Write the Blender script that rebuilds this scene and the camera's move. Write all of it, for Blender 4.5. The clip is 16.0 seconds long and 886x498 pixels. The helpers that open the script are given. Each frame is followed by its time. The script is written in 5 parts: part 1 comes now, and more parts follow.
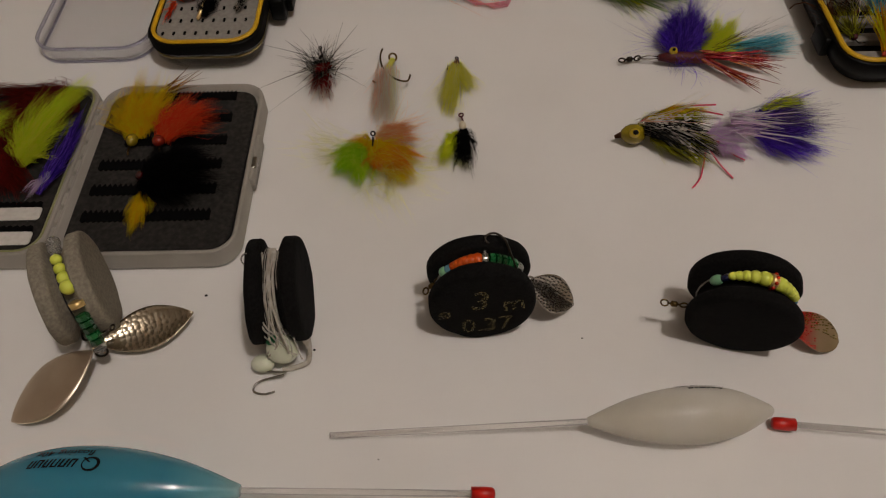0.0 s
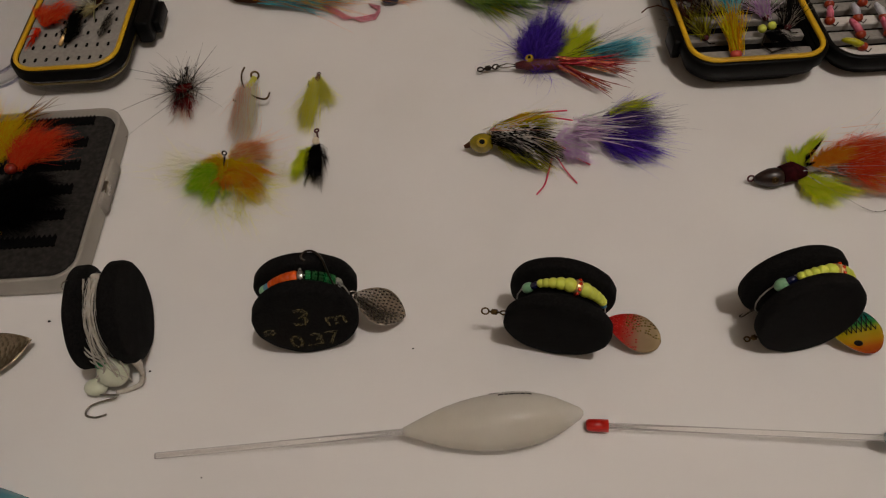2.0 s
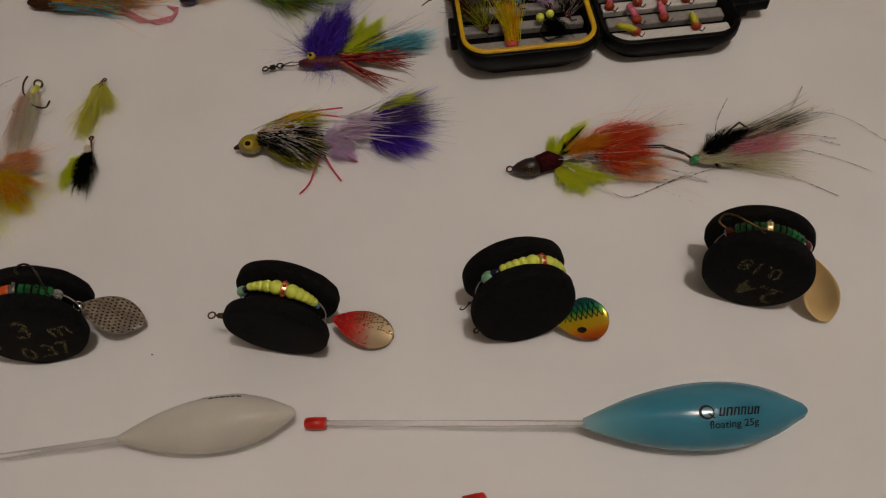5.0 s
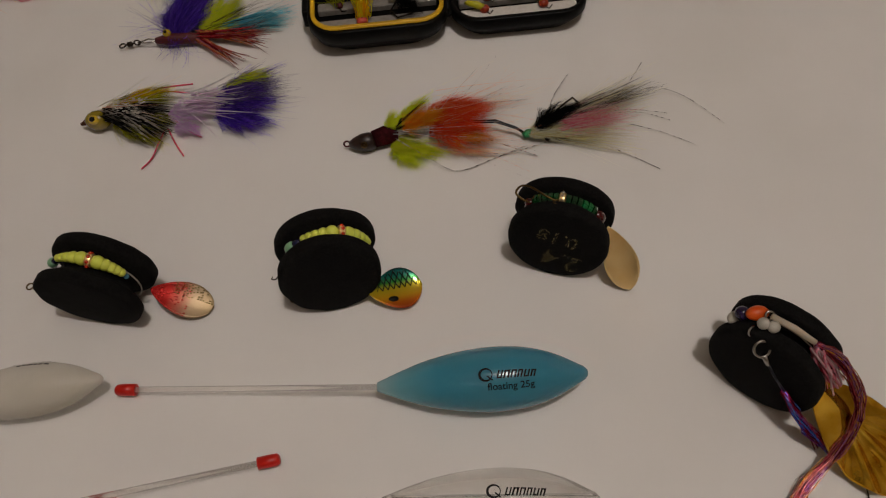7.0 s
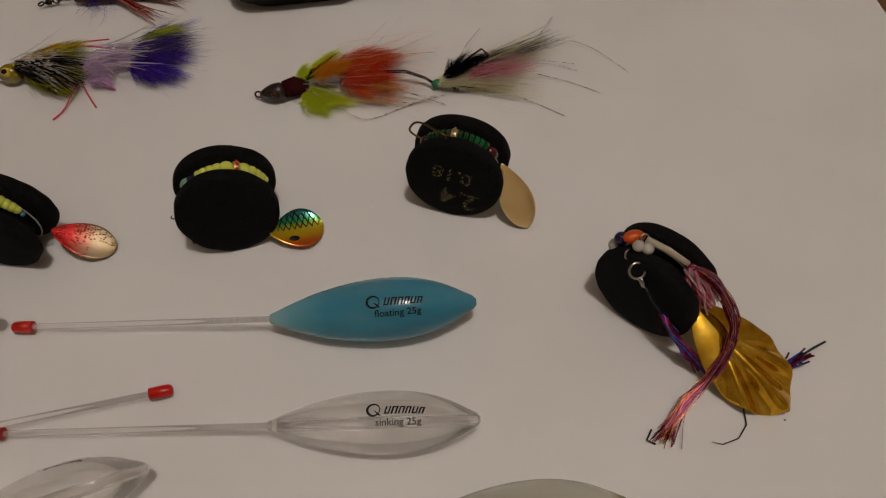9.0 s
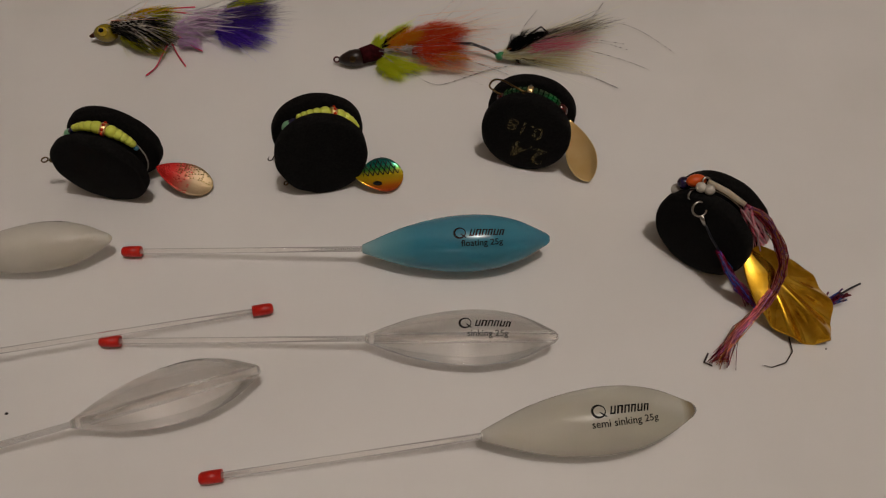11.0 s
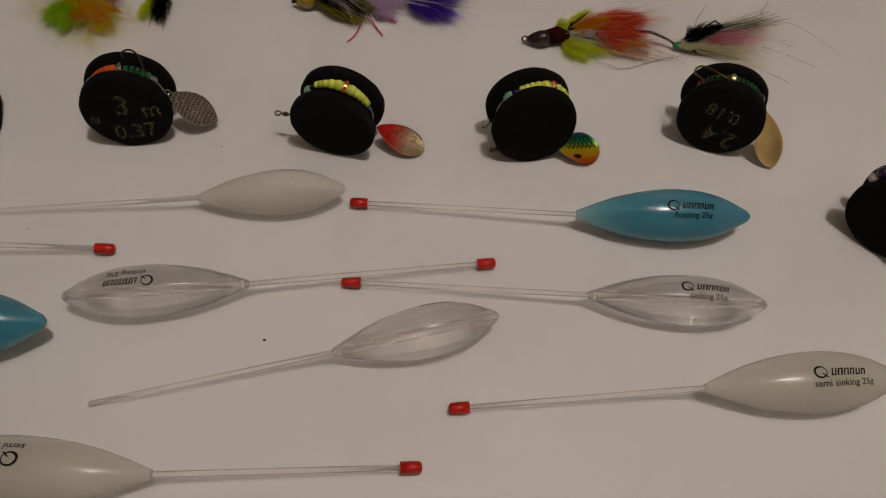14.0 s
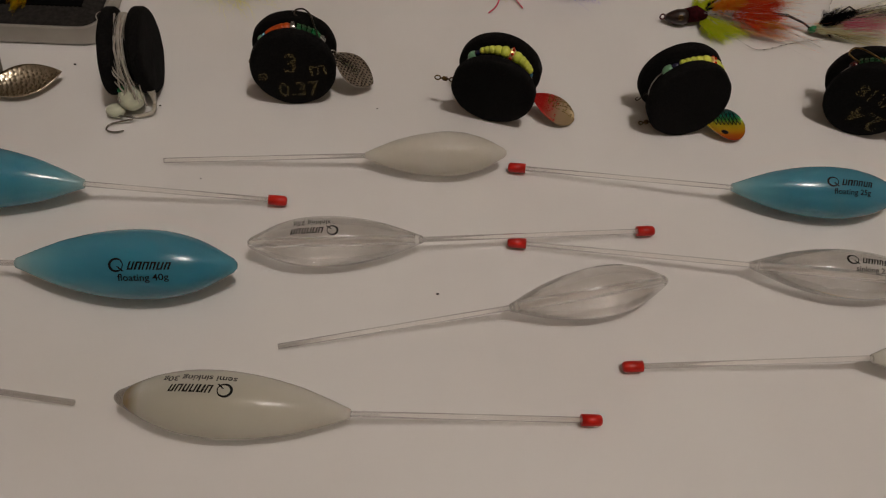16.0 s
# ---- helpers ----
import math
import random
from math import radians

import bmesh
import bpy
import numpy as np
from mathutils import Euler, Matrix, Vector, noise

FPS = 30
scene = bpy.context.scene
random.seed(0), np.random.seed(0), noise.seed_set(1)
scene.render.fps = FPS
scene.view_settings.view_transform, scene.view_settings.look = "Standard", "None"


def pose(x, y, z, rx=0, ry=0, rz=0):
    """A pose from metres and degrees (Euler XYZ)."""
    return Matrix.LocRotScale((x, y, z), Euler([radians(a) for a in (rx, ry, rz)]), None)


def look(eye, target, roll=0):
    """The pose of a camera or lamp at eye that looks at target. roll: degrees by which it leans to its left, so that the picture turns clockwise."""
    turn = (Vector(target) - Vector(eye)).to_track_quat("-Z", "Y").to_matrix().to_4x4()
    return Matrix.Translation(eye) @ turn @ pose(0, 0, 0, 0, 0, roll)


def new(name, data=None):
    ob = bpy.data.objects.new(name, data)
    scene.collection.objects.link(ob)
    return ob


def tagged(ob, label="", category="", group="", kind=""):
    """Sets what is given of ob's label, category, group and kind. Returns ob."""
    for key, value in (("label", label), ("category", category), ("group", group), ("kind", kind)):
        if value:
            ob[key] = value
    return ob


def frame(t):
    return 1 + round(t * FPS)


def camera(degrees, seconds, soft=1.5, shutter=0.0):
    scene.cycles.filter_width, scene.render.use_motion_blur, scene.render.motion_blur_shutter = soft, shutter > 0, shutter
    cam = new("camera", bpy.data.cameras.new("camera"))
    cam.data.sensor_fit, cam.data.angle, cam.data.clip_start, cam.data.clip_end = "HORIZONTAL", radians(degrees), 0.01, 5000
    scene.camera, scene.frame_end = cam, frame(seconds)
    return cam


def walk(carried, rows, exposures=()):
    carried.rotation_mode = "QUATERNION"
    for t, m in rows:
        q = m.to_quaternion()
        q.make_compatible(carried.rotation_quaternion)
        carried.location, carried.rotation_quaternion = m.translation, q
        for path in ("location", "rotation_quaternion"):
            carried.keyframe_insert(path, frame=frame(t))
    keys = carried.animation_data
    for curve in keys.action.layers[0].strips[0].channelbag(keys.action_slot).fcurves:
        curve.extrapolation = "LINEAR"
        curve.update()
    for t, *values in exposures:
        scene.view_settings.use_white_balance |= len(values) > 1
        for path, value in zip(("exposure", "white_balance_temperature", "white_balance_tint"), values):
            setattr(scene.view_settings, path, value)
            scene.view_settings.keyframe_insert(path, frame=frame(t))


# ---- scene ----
cam = camera(62.80, 16.0, soft=1.15)
PATH = [
    (0, (0.01475, 0.06317, 0.28704), (0.00450, 0.63316, -0.51023), -1.948),
    (0.5, (0.03554, 0.06375, 0.29017), (0.02551, 0.63173, -0.50854), -2.514),
    (1, (0.05432, 0.06342, 0.29025), (0.04553, 0.63108, -0.50870), -2.970),
    (1.5, (0.07260, 0.06350, 0.29283), (0.06647, 0.63003, -0.50695), -3.355),
    (2, (0.08955, 0.06294, 0.29393), (0.08717, 0.63191, -0.50412), -3.665),
    (2.5, (0.10868, 0.06385, 0.29537), (0.10671, 0.63024, -0.50453), -4.337),
    (3, (0.12931, 0.06297, 0.29398), (0.13012, 0.62487, -0.50907), -4.991),
    (3.5, (0.15053, 0.06399, 0.29529), (0.15305, 0.62222, -0.51033), -5.427),
    (4, (0.16964, 0.06357, 0.29622), (0.17593, 0.61867, -0.51153), -5.363),
    (6.3, (0.25576, 0.04751, 0.29561), (0.27281, 0.58141, -0.52615), -4.414),
    (6.5, (0.26413, 0.04563, 0.29626), (0.28216, 0.57569, -0.52797), -4.315),
    (7, (0.28450, 0.04153, 0.29847), (0.30945, 0.56904, -0.52722), -4.013),
    (7.5, (0.30459, 0.03796, 0.29559), (0.33366, 0.56571, -0.52981), -3.908),
    (8, (0.32188, 0.03480, 0.29277), (0.35880, 0.56054, -0.53360), -3.305),
    (8.5, (0.32750, 0.02271, 0.28675), (0.36956, 0.55063, -0.53797), -2.950),
    (9, (0.32034, 0.00837, 0.28528), (0.36634, 0.53914, -0.53740), -2.578),
    (9.2, (0.31680, 0.00257, 0.28597), (0.36432, 0.53446, -0.53590), -2.335),
    (11.3, (0.26248, -0.03821, 0.29398), (0.33295, 0.51842, -0.50966), 1.248),
    (11.5, (0.25619, -0.03751, 0.29766), (0.32544, 0.51202, -0.51096), 1.325),
    (12, (0.24015, -0.04408, 0.30099), (0.31086, 0.50472, -0.50800), 2.231),
    (12.5, (0.21938, -0.04948, 0.30228), (0.28926, 0.49820, -0.50754), 2.980),
    (13, (0.19974, -0.05038, 0.30313), (0.26764, 0.49820, -0.50624), 3.453),
    (13.5, (0.17955, -0.04930, 0.30490), (0.24568, 0.49654, -0.50647), 4.015),
    (14, (0.16737, -0.05647, 0.30394), (0.22995, 0.48938, -0.50771), 4.417),
    (14.5, (0.14976, -0.06466, 0.29992), (0.21243, 0.48040, -0.51225), 5.184),
    (15, (0.12604, -0.06835, 0.30022), (0.18537, 0.47233, -0.51512), 5.592),
    (15.5, (0.11064, -0.07067, 0.29932), (0.16727, 0.46687, -0.51828), 5.860),
    (16, (0.08972, -0.07153, 0.30030), (0.14167, 0.46420, -0.51880), 6.052),
]
walk(cam, [(t, look(eye, target, roll)) for t, eye, target, roll in PATH],
     ((0.0, 0.10), (4.0, 0.05), (6.5, -0.05), (9.0, -0.07), (12.5, -0.08), (16.0, -0.06)))

# ---- light ----
LAMP = (0.50, -0.12, 1.92)
world = bpy.data.worlds.new("world")
world.use_nodes = True
world.node_tree.nodes["Background"].inputs[0].default_value = (1.0, 0.90, 0.80, 1)
world.node_tree.nodes["Background"].inputs[1].default_value = 0.05
scene.world = world
lamp_data = bpy.data.lights.new("pendant_bulb", "POINT")
lamp_data.shadow_soft_size, lamp_data.energy, lamp_data.color = 0.06, 33.5, (1.0, 0.905, 0.852)
lamp = new("pendant_bulb", lamp_data)
lamp.location = LAMP


# ---- materials ----
def rgb(h):
    """Linear colour from a hex string."""
    c = [int(h[i:i + 2], 16) / 255 for i in (0, 2, 4)]
    return tuple(v / 12.92 if v <= 0.04045 else ((v + 0.055) / 1.055) ** 2.4 for v in c) + (1,)


def mat(name, colors, rough=0.5, metal=0.0, scale=300.0, detail=3.0, bump=0.0, bump_scale=None, island=0.0, spec=0.5,
        transmission=0.0, ior=1.46, coat=0.0, sss=0.0, clear=0.0, rough_var=0.1, pieces=0.0):
    """A surface whose colour wanders between the given colours: by noise, by strand (island) or by piece."""
    m = bpy.data.materials.new(name)
    m.use_nodes = True
    nt = m.node_tree
    b = nt.nodes["Principled BSDF"]
    co = nt.nodes.new("ShaderNodeTexCoord")
    nz = nt.nodes.new("ShaderNodeTexNoise")
    nz.inputs["Scale"].default_value, nz.inputs["Detail"].default_value = scale, detail
    nt.links.new(co.outputs["Object"], nz.inputs["Vector"])
    ramp = nt.nodes.new("ShaderNodeValToRGB")
    cols = [rgb(c) if isinstance(c, str) else c for c in colors]
    while len(ramp.color_ramp.elements) < len(cols):
        ramp.color_ramp.elements.new(0.5)
    for k, c in enumerate(cols):
        ramp.color_ramp.elements[k].position = 0.3 + 0.4 * k / max(1, len(cols) - 1)
        ramp.color_ramp.elements[k].color = c
    fac = nz.outputs["Fac"]
    if island or pieces:
        if island:
            r = nt.nodes.new("ShaderNodeNewGeometry").outputs["Random Per Island"]
        else:
            r = nt.nodes.new("ShaderNodeObjectInfo").outputs["Random"]
        mx = nt.nodes.new("ShaderNodeMix")
        mx.inputs[0].default_value = island or pieces
        nt.links.new(fac, mx.inputs[2])
        nt.links.new(r, mx.inputs[3])
        fac = mx.outputs[0]
    nt.links.new(fac, ramp.inputs[0])
    nt.links.new(ramp.outputs[0], b.inputs["Base Color"])
    big = nt.nodes.new("ShaderNodeTexNoise")
    big.inputs["Scale"].default_value = scale * 0.17
    nt.links.new(co.outputs["Object"], big.inputs["Vector"])
    mr = nt.nodes.new("ShaderNodeMapRange")
    mr.inputs["To Min"].default_value = max(0.0, rough - rough_var)
    mr.inputs["To Max"].default_value = min(1.0, rough + rough_var)
    nt.links.new(big.outputs["Fac"], mr.inputs["Value"])
    nt.links.new(mr.outputs[0], b.inputs["Roughness"])
    b.inputs["Metallic"].default_value, b.inputs["IOR"].default_value = metal, ior
    b.inputs["Specular IOR Level"].default_value = spec
    b.inputs["Transmission Weight"].default_value = transmission
    b.inputs["Coat Weight"].default_value = coat
    if sss:
        b.inputs["Subsurface Weight"].default_value = sss
        b.inputs["Subsurface Scale"].default_value = 0.009 if sss > 0.8 else 0.004
        b.inputs["Subsurface Radius"].default_value = (1.0, 1.0, 1.0)
    if bump:
        bz = nt.nodes.new("ShaderNodeTexNoise")
        bz.inputs["Scale"].default_value, bz.inputs["Detail"].default_value = bump_scale or scale * 2, 4
        nt.links.new(co.outputs["Object"], bz.inputs["Vector"])
        bp = nt.nodes.new("ShaderNodeBump")
        bp.inputs["Strength"].default_value, bp.inputs["Distance"].default_value = bump, 0.0004
        nt.links.new(bz.outputs["Fac"], bp.inputs["Height"])
        nt.links.new(bp.outputs[0], b.inputs["Normal"])
    if clear:
        tr = nt.nodes.new("ShaderNodeBsdfTransparent")
        ms = nt.nodes.new("ShaderNodeMixShader")
        ms.inputs[0].default_value = clear
        out = nt.nodes["Material Output"]
        nt.links.new(b.outputs[0], ms.inputs[1])
        nt.links.new(tr.outputs[0], ms.inputs[2])
        nt.links.new(ms.outputs[0], out.inputs[0])
    return m


def along_x(m, stops):
    """Lays a colour ramp along the object's own x axis (stops: metres, colour) under the noise of material m."""
    nt = m.node_tree
    b = nt.nodes["Principled BSDF"]
    co = nt.nodes.new("ShaderNodeTexCoord")
    sp = nt.nodes.new("ShaderNodeSeparateXYZ")
    nt.links.new(co.outputs["Object"], sp.inputs[0])
    mr = nt.nodes.new("ShaderNodeMapRange")
    lo, hi = stops[0][0], stops[-1][0]
    mr.inputs["From Min"].default_value, mr.inputs["From Max"].default_value = lo, hi
    nt.links.new(sp.outputs["X"], mr.inputs["Value"])
    ramp = nt.nodes.new("ShaderNodeValToRGB")
    while len(ramp.color_ramp.elements) < len(stops):
        ramp.color_ramp.elements.new(0.5)
    for k, (x, c) in enumerate(stops):
        ramp.color_ramp.elements[k].position = (x - lo) / (hi - lo)
        ramp.color_ramp.elements[k].color = rgb(c)
    nt.links.new(mr.outputs[0], ramp.inputs[0])
    nt.links.new(ramp.outputs[0], b.inputs["Base Color"])
    return m


def checks(m, kind, scale, strength, color=None, dist=0.0006):
    """Dimples (voronoi) pressed into material m."""
    nt = m.node_tree
    b = nt.nodes["Principled BSDF"]
    co = nt.nodes.new("ShaderNodeTexCoord")
    vo = nt.nodes.new("ShaderNodeTexVoronoi")
    vo.feature = kind
    vo.inputs["Scale"].default_value = scale
    vo.inputs["Randomness"].default_value = 0.6
    nt.links.new(co.outputs["Object"], vo.inputs["Vector"])
    bp = nt.nodes.new("ShaderNodeBump")
    bp.inputs["Strength"].default_value, bp.inputs["Distance"].default_value = strength, dist
    nt.links.new(vo.outputs["Distance"], bp.inputs["Height"])
    nt.links.new(bp.outputs[0], b.inputs["Normal"])
    return m


TABLE = mat("white_laminate", ["D8D6D2", "DDDBD8", "E0DFDC"], 0.42, scale=9, detail=5, bump=0.03, bump_scale=900, spec=0.35)
WALL = mat("wall_paint", ["CFC4B4", "D8CFC0"], 0.8, scale=3, bump=0.1)
CEIL = mat("ceiling_paint", ["DDD8CF", "E4E0D8"], 0.85, scale=3)
FLOOR = mat("oak_floor", ["6B4526", "7F5733", "946A42"], 0.45, scale=12, detail=6, bump=0.1)
FOAM = mat("black_foam", ["070606", "0E0D0D", "141312"], 0.95, scale=900, detail=2, bump=0.9, bump_scale=2600, spec=0.15)
FOAM_GREY = mat("grey_foam", ["7A7366", "878072", "938C7C"], 0.95, scale=700, bump=0.9, bump_scale=2400, spec=0.15)
CHALK = mat("chalk_ink", ["6A5E34", "887A48", "A0925C"], 0.8, scale=1500, bump=0.6, clear=0.5)


def worn(m, scale, lo, hi):
    """Lets a thin coat of colour break up into scratchy flecks."""
    nt = m.node_tree
    co, nz, mr = nt.nodes.new("ShaderNodeTexCoord"), nt.nodes.new("ShaderNodeTexNoise"), nt.nodes.new("ShaderNodeMapRange")
    nz.inputs["Scale"].default_value, nz.inputs["Detail"].default_value = scale, 3
    mr.inputs["From Min"].default_value, mr.inputs["From Max"].default_value = lo, hi
    nt.links.new(co.outputs["Object"], nz.inputs["Vector"])
    nt.links.new(nz.outputs["Fac"], mr.inputs["Value"])
    nt.links.new(mr.outputs[0], [n for n in nt.nodes if n.type == "MIX_SHADER"][0].inputs[0])


worn(CHALK, 1700, 0.37, 0.53)
INK = mat("black_ink", ["040404", "080808"], 0.5, spec=0.15, scale=800)
RED_CAP = mat("red_rubber_cap", ["B01408", "C21A0C"], 0.35, scale=200, sss=0.25)
TUBE = mat("clear_tube", ["F0EAE6", "F6F2EE"], 0.05, transmission=1.0, ior=1.4, clear=0.5, rough_var=0.03)
CLEAR = mat("clear_acrylic", ["F4F0EC", "FAF8F6"], 0.03, transmission=1.0, ior=1.47, clear=0.34, rough_var=0.02)
BLUE = along_x(mat("translucent_blue_plastic", ["2A7C94", "2F88A2"], 0.20, sss=0.85, clear=0.20, coat=0.4, scale=60, rough_var=0.05),
               [(0.0, "93B6BA"), (0.010, "68A6B4"), (0.026, "3E8FA6"), (0.085, "36879F"), (0.102, "4A97AA")])
MILK = mat("milky_frosted_plastic", ["D0CBBC", "D6D1C4", "DCD8CC"], 0.30, sss=0.85, clear=0.40, scale=40, rough_var=0.05)
MILK_TIP = along_x(mat("milky_plastic_amber_tip", ["C9CCBB"], 0.24, sss=0.85, clear=0.38, scale=40, coat=0.4, rough_var=0.05),
                   [(0.0, "DAD7CC"), (0.03, "D6D2C4"), (0.080, "C8C5B6"), (0.084, "8E7C52"), (0.0875, "5A4620")])
MILK_TIP_LARGE = along_x(mat("milky_plastic_dark_amber_tip", ["C9CCBB"], 0.24, sss=0.85, clear=0.46, scale=40, coat=0.4, rough_var=0.05),
                         [(0.0, "DAD7CC"), (0.03, "D6D2C4"), (0.083, "C8C5B6"), (0.088, "8B7444"), (0.095, "3A2A10")])
STEEL = mat("bright_steel", ["8E8A84", "B9B5AE"], 0.22, 1.0, scale=400, bump=0.05)
DARK_STEEL = mat("black_nickel", ["2A2521", "453D36"], 0.3, 1.0, scale=400)
BRASS = mat("dark_bronze_wire", ["4A3A22", "6B5532"], 0.35, 1.0, scale=500)
BLADE_SILVER = checks(mat("dimpled_silver", ["B5AFA6", "CFC9C0"], 0.22, 1.0, scale=200), "F1", 560, 0.12)
BLADE_NICKEL = mat("plain_nickel", ["E0D0BA", "EADDCA"], 0.42, 1.0, scale=90, bump=0.04, bump_scale=300)
BLADE_HAMMER = checks(mat("hammered_nickel", ["B0A48E", "C4B8A2", "D0C6B2"], 0.26, 1.0, scale=120), "F1", 420, 0.4)
BLADE_RED = along_x(mat("silver_and_red_blade", ["C8B9A2"], 0.42, 0.6, scale=300, bump=0.2, bump_scale=500),
                    [(0.0, "A80D0D"), (0.008, "B4201A"), (0.014, "AC6450"), (0.019, "A48E70"), (0.026, "988462")])
STAMP = mat("tarnished_stamping", ["2A2622", "3A352F"], 0.5, 0.5, scale=400)
OLIVE_FLECK = mat("olive_fleck_paint", ["4A3E10", "6E6014", "8A7A1C"], 0.3, 0.4, scale=300)
BLADE_GOLD = mat("polished_gold", ["EECB88", "F4D89C"], 0.34, 0.8, scale=90, bump=0.03, bump_scale=200)
BLADE_GOLD_FAN = mat("fluted_gold", ["C08C18", "E0AC2C", "EEC246"], 0.11, 0.9, scale=120, bump=0.05)
BOX_GREY = mat("grey_abs", ["8F8A82", "9A958D"], 0.5, scale=50, bump=0.1, bump_scale=1500)
BOX_BLACK = mat("black_abs", ["050505", "080808"], 0.42, spec=0.12, scale=50, bump=0.15, bump_scale=1200)
GASKET = mat("yellow_gasket", ["C79A10", "D9AE1C"], 0.45, scale=100)
EVA_BLACK = mat("black_eva", ["22201E", "2A2826", "33302D"], 0.9, spec=0.12, scale=400, bump=0.3)
EVA_GREY = mat("grey_eva", ["7E7A74", "8E8A84"], 0.85, scale=400, bump=0.4)
EVA_WHITE = mat("white_eva", ["BFBBB4", "CBC8C2"], 0.8, scale=400, bump=0.3)
SHELL = mat("clear_box_plastic", ["E6E6EE", "F0F0F6"], 0.08, transmission=1.0, ior=1.25, clear=0.75, rough_var=0.04)
SHELL_EDGE = mat("violet_tinged_rim", ["8E8CB4", "A9A7C6"], 0.1, transmission=0.8, clear=0.25, rough_var=0.04)


def strand(name, cols, rough=0.6, metal=0.0, sss=0.0, spec=0.3, scale=500):
    lift = [tuple(min(0.88, v * (2.1 if metal == 0 else 1.15)) for v in rgb(c)[:3]) + (1,) for c in cols]
    m = mat(name, lift, rough, metal, scale=scale, island=0.6, sss=sss, spec=spec)
    if metal == 0:
        # light passes through fine fibres
        nt = m.node_tree
        b = nt.nodes["Principled BSDF"]
        tl, ms = nt.nodes.new("ShaderNodeBsdfTranslucent"), nt.nodes.new("ShaderNodeMixShader")
        nt.links.new(b.inputs["Base Color"].links[0].from_socket, tl.inputs[0])
        ms.inputs[0].default_value = 0.64
        nt.links.new(b.outputs[0], ms.inputs[1])
        nt.links.new(tl.outputs[0], ms.inputs[2])
        nt.links.new(ms.outputs[0], nt.nodes["Material Output"].inputs[0])
    return m


PURPLE = strand("purple_marabou", ["1E0E52", "331A80", "4A2AA0", "6444B4"])
LIME = strand("chartreuse_marabou", ["98AC14", "B6C822", "C8D83C"])
OLIVE = strand("olive_marabou", ["4C4A10", "77761A", "A3A42C"])
AQUA = strand("aqua_hair", ["2C7C8C", "4C9EAC", "7ABAC2"])
LILAC = strand("lilac_hair", ["A684B6", "C4A2CC", "D8BEDC"])
PINK = strand("pink_hair", ["B0566A", "C97A86", "D69C9E"])
HOT_PINK = strand("pink_rubber", ["B02846", "C93E58", "D25C70"], 0.4)
GUINEA = strand("guinea_feather", ["060606", "0B0A0A", "101010", "16150F", "8E8A84"])
BLACK_F = strand("black_marabou", ["020202", "030303", "060505"], 0.7, spec=0.15)
RED_F = strand("dark_red_marabou", ["3A0805", "560D08", "6E140C"])
CORAL = strand("coral_marabou", ["C02A10", "DA3E1A", "E65A2C"])
SALMON = strand("salmon_hair", ["B26A4E", "C98A6A", "D8AA8E"])
ORANGE = strand("orange_marabou", ["D2620A", "E27612", "EA8C26"])
YELLOW = strand("yellow_marabou", ["CC8200", "DC9804", "E8AE10"])
PALE_YEL = strand("pale_yellow_hair", ["C0AA3C", "D2BE50", "E0D078"])
LIME_BRIGHT = strand("lime_fluff", ["6E9A08", "8AB412", "A4C430"])
CREAM = strand("cream_hair", ["9C9270", "B9AE8C", "CDC4A6"])
PALE_PINK = strand("pale_pink_hair", ["B08C7C", "C6A594", "D3BAAA"])
BROWN_F = strand("brown_hackle", ["1C100A", "3A2010", "54301A"])
GRIZZLY = strand("grizzly_hackle", ["070606", "0E0D0C", "1A1816", "2A2724", "9A948A"])
GREEN_F = strand("green_hair", ["2C4A1C", "4E6E2C", "7A8E46"])
TINSEL = strand("red_holographic_tinsel", ["7A1820", "A83038", "C25A58", "D08A40", "B0607A"], 0.25, 0.6, scale=900)
TINSEL_SILVER = mat("barred_silver_tinsel", ["1A1618", "8A8684", "C8C6C2", "D2D0CC", "E0DCD8"], 0.3, 0.3, scale=620, detail=0)
FLASH_PINK = strand("pink_holographic_flash", ["5A1420", "8E2838", "B04A54", "D88A80", "6A3C94", "C88A30"], 0.18, 0.8, scale=700)
FLASH_BLUE = strand("red_blue_flash", ["701028", "A81C3C", "3A4CC0", "3C8CE0", "8A1834"], 0.18, 0.8, scale=700)


def bead_mat(name, cols, rough=0.3, **k):
    return mat(name, cols, rough, scale=150, **k)


B_YEL = bead_mat("fluorescent_yellow_bead", ["CCD650", "D6E05C"], 0.45, sss=0.3)
B_ORA = bead_mat("orange_bead", ["C24A0C", "D05814"], 0.35, sss=0.3)
B_GRN = bead_mat("green_facet_bead", ["07401C", "0C5A2A", "128040"], 0.08, transmission=0.4, coat=0.6, pieces=0.5)
B_JADE = bead_mat("jade_bead", ["6FA07A", "86B48E"], 0.3, sss=0.4)
B_SKY = bead_mat("pale_blue_bead", ["5A9CB8", "8CC0D2"], 0.12, transmission=0.4)
B_NAVY = bead_mat("navy_bead", ["06091E", "0C1440"], 0.15, coat=0.5)
B_DRED = bead_mat("dark_red_bead", ["2A0406", "4C0A0C"], 0.1, coat=0.7)
B_CLEAR = bead_mat("crystal_bead", ["C9C6C0", "E2E0DC"], 0.06, transmission=0.8)
B_RED = bead_mat("red_rhinestone", ["B02008", "C83A10"], 0.1, coat=0.6)
B_WHITE = bead_mat("white_bead", ["A8A296", "BDB8AE"], 0.35)
B_PURP = bead_mat("purple_bead", ["1C1030", "34205A"], 0.12, coat=0.6)
GLOW = mat("glow_lure_paint", ["C4C8B0", "D0D3BE"], 0.3, scale=200, sss=0.3, coat=0.4)
